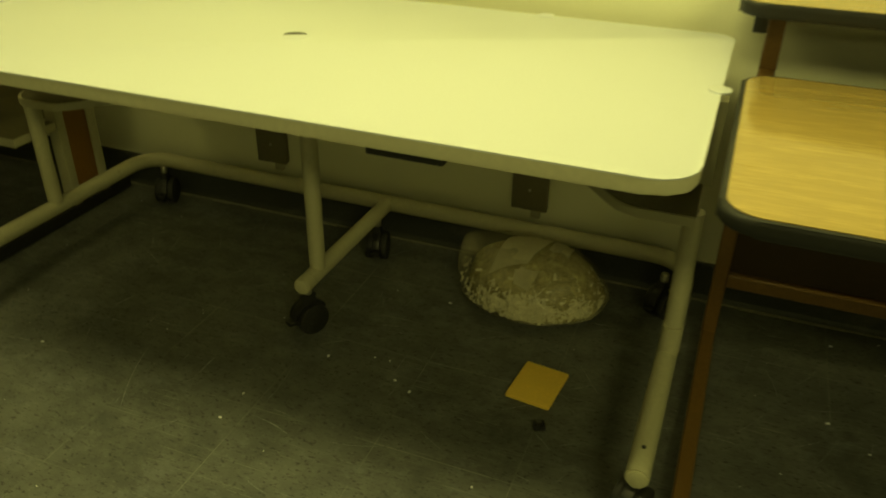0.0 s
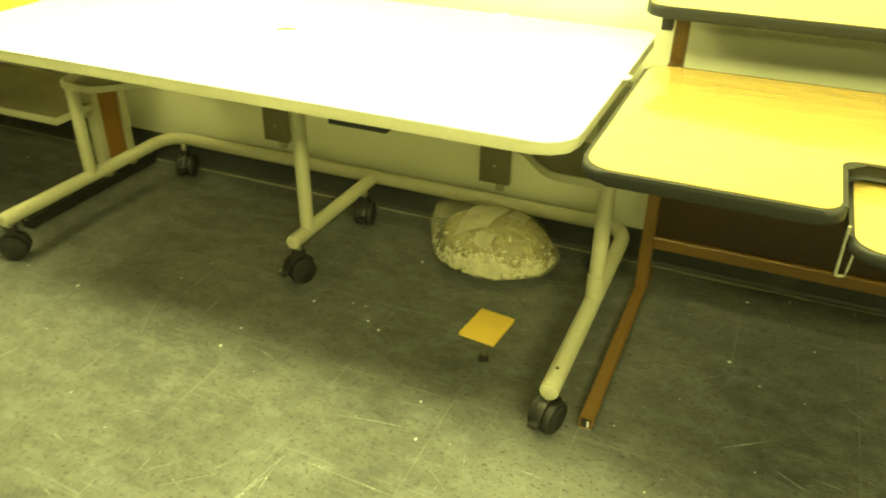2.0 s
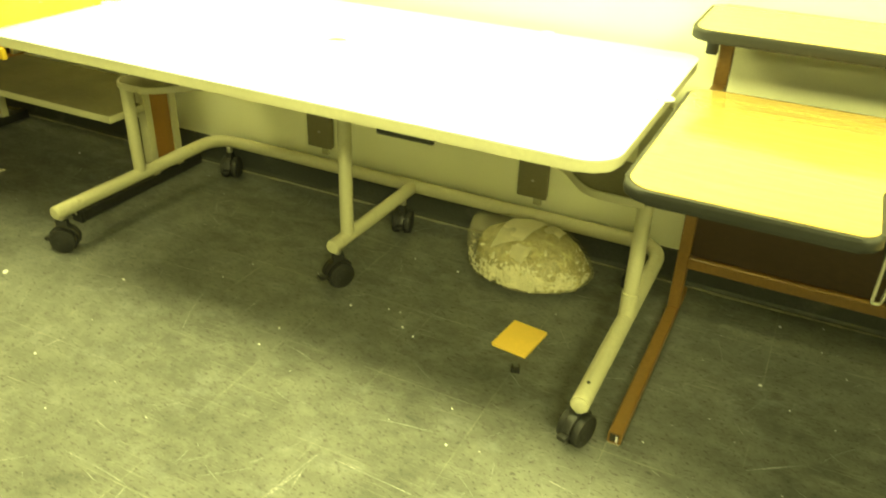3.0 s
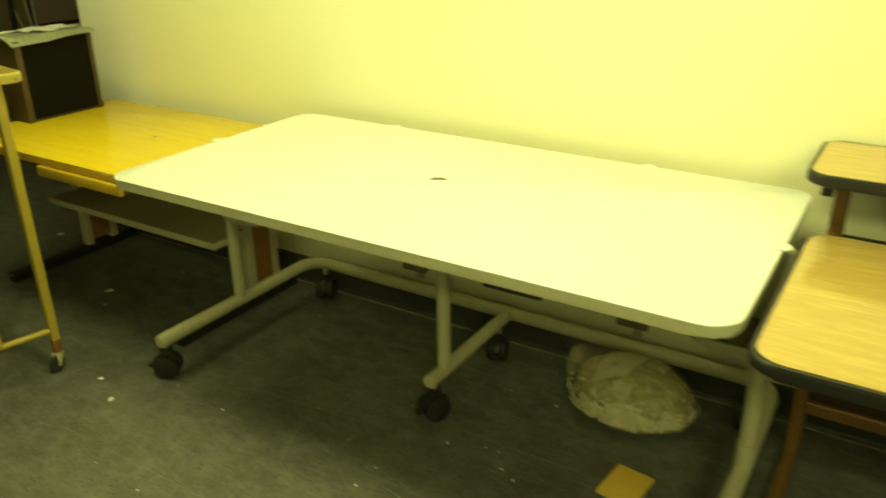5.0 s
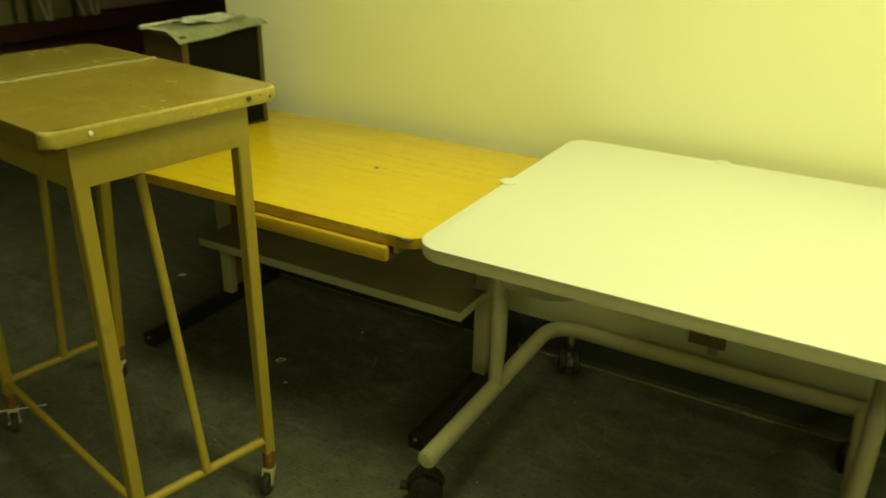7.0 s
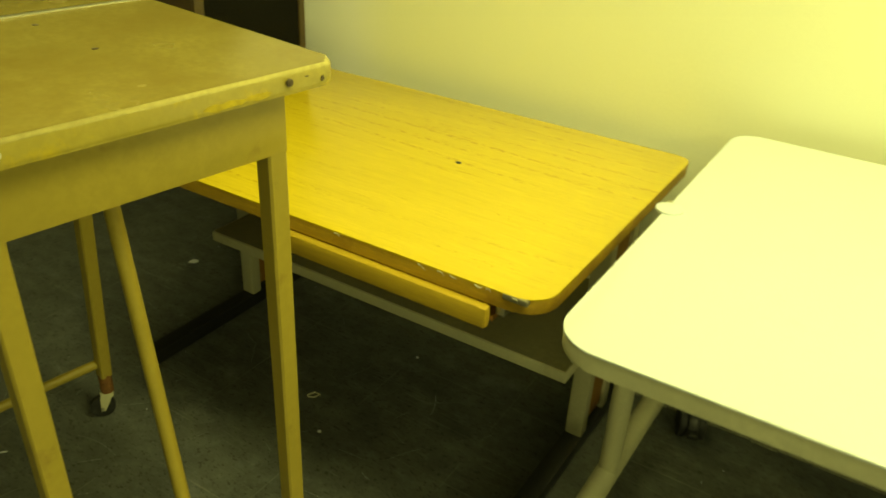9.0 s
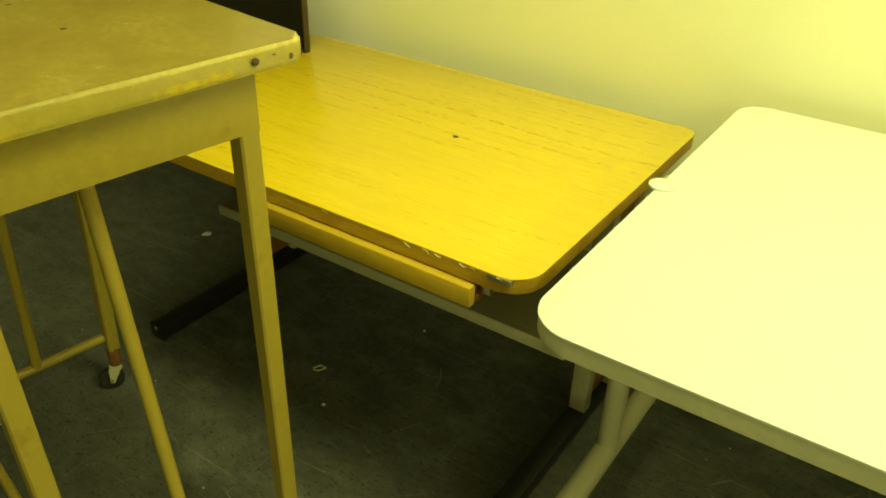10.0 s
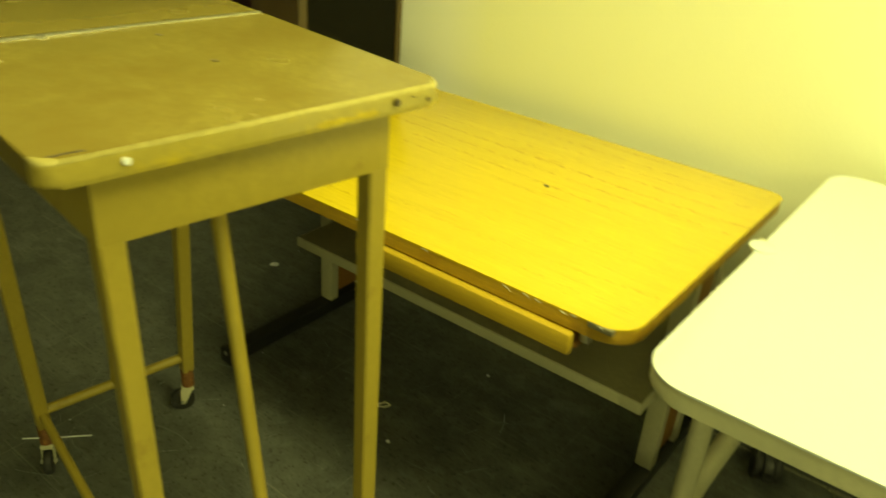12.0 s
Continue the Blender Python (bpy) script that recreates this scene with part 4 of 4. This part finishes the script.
LITTER = [(0.169, 2.487, 5), (1.119, 2.362, 6), (-1.191, 1.851, 11), (-1.059, 1.789, 13), (-1.609, 2.565, 6), (-1.634, 2.199, 6), (-2.448, 2.561, 16), (-0.026, 2.155, 5), (0.123, 2.194, 4), (-0.712, 1.934, 5), (-0.141, 1.869, 5), (0.212, 2.106, 5), (0.443, 1.886, 4), (1.135, 2.676, 5), (1.200, 2.291, 3), (1.324, 2.500, 3), (1.251, 2.727, 3), (0.487, 1.764, 4), (-0.139, 1.956, 4), (0.164, 2.132, 5), (0.083, 2.193, 3), (-0.634, 1.548, 4)]
for k, (lx, ly, mm) in enumerate(LITTER):
    f = tagged(part("paint_flake", flake(mm / 1000, k), CHIP, smooth=False), "small pale paint flake on the dark floor", "paint flake", "flakes on the floor")
    f.matrix_world = pose(lx, ly, 0, 0, 0, 40 * k)
tagged(part("wood_shaving", tube([(-1.741, 2.279, 0.0016), (-1.732, 2.298, 0.0030), (-1.716, 2.299, 0.0024), (-1.722, 2.283, 0.0016), (-1.736, 2.276, 0.0018)], 0.0016, 6), PAPER_TAN), "small curled tan shaving lying on the dark floor", "shaving")
tagged(part("thin_straw", tube([(-2.240, 1.648, 0.0017), (-2.187, 1.703, 0.0018), (-2.140, 1.756, 0.0017)], 0.0016, 6), CHIP), "thin pale straw lying on the dark floor", "straw")
crumbs = bmesh.new()
rng = random.Random(8)
for k in range(110):
    cx, cy, s = rng.uniform(-2.6, 1.7), rng.uniform(0.9, 2.74), rng.uniform(0.0007, 0.0022)
    join(crumbs, flake(s, 100 + k))
    crumbs.verts.ensure_lookup_table()
    got = crumbs.verts[:]
    fresh = [v for v in got if v.co.x ** 2 + v.co.y ** 2 < 0.0001]
    for v in fresh:
        v.co.x += cx
        v.co.y += cy
tagged(part("floor_crumbs", crumbs, CHIP, smooth=False), "tiny pale crumbs scattered over the dark floor", "crumbs", kind="stuff")

scratches = []
faces = []


def scratch(x0, y0, x1, y1, w, bend):
    """A thin pale line on the floor, tapered to both ends and slightly bowed."""
    n = 6
    first = len(scratches)
    dx, dy = x1 - x0, y1 - y0
    for i in range(n + 1):
        t = i / n
        bow = bend * math.sin(math.pi * t)
        ww = w * (1 - (2 * t - 1) ** 2) + 0.0002
        length = math.hypot(dx, dy)
        for s_ in (-1, 1):
            scratches.append((x0 + dx * t - dy * bow - dy / length * ww * s_, y0 + dy * t + dx * bow + dx / length * ww * s_, 0.0005))
    faces.extend((first + 2 * i, first + 2 * i + 1, first + 2 * i + 3, first + 2 * i + 2) for i in range(n))


rng = random.Random(21)
for k in range(430):
    cx, cy = rng.uniform(-2.4, 1.9), rng.uniform(0.7, 2.72)
    a, length = rng.gauss(0.4, 1.0), rng.uniform(0.012, 0.14)
    dx, dy = math.cos(a) * length / 2, math.sin(a) * length / 2
    scratch(cx - dx, cy - dy, cx + dx, cy + dy, rng.uniform(0.0003, 0.0008) * (1.8 if k % 9 == 0 else 1.0), rng.gauss(0, 0.03))
# the long scratches that stand out
MARKS = ((-0.28, 1.33, -0.07, 1.32), (-0.07, 1.32, -0.06, 1.27), (0.21, 1.43, 0.24, 1.60), (0.215, 1.43, 0.24, 1.54), (0.24, 1.60, 0.25, 1.47), (0.12, 1.50, 0.14, 1.53),
         (-0.66, 2.13, -0.64, 2.20), (-0.46, 2.03, -0.36, 1.80), (-0.28, 1.96, -0.28, 2.05), (-0.64, 1.58, -0.62, 1.65), (-0.29, 1.44, -0.25, 1.43), (0.28, 1.60, 0.51, 1.59),
         (0.28, 1.76, 0.46, 1.79), (-0.03, 1.41, -0.03, 1.47), (1.13, 2.02, 1.26, 2.11), (1.33, 2.01, 1.40, 2.00), (-0.76, 1.90, -0.71, 1.91), (-0.82, 2.49, -0.78, 2.54))
for k, (x0, y0, x1, y1) in enumerate(MARKS):
    scratch(x0, y0, x1, y1, (0.0014, 0.0009, 0.0018)[k % 3], (0.02, -0.04, 0.0)[k % 3])
me = bpy.data.meshes.new("floor_scratches")
me.from_pydata(scratches, [], faces)
me.materials.append(SCUFF)
tagged(new("floor_scratches", me), "fine pale scratches across the dark floor", "scratches", kind="stuff")
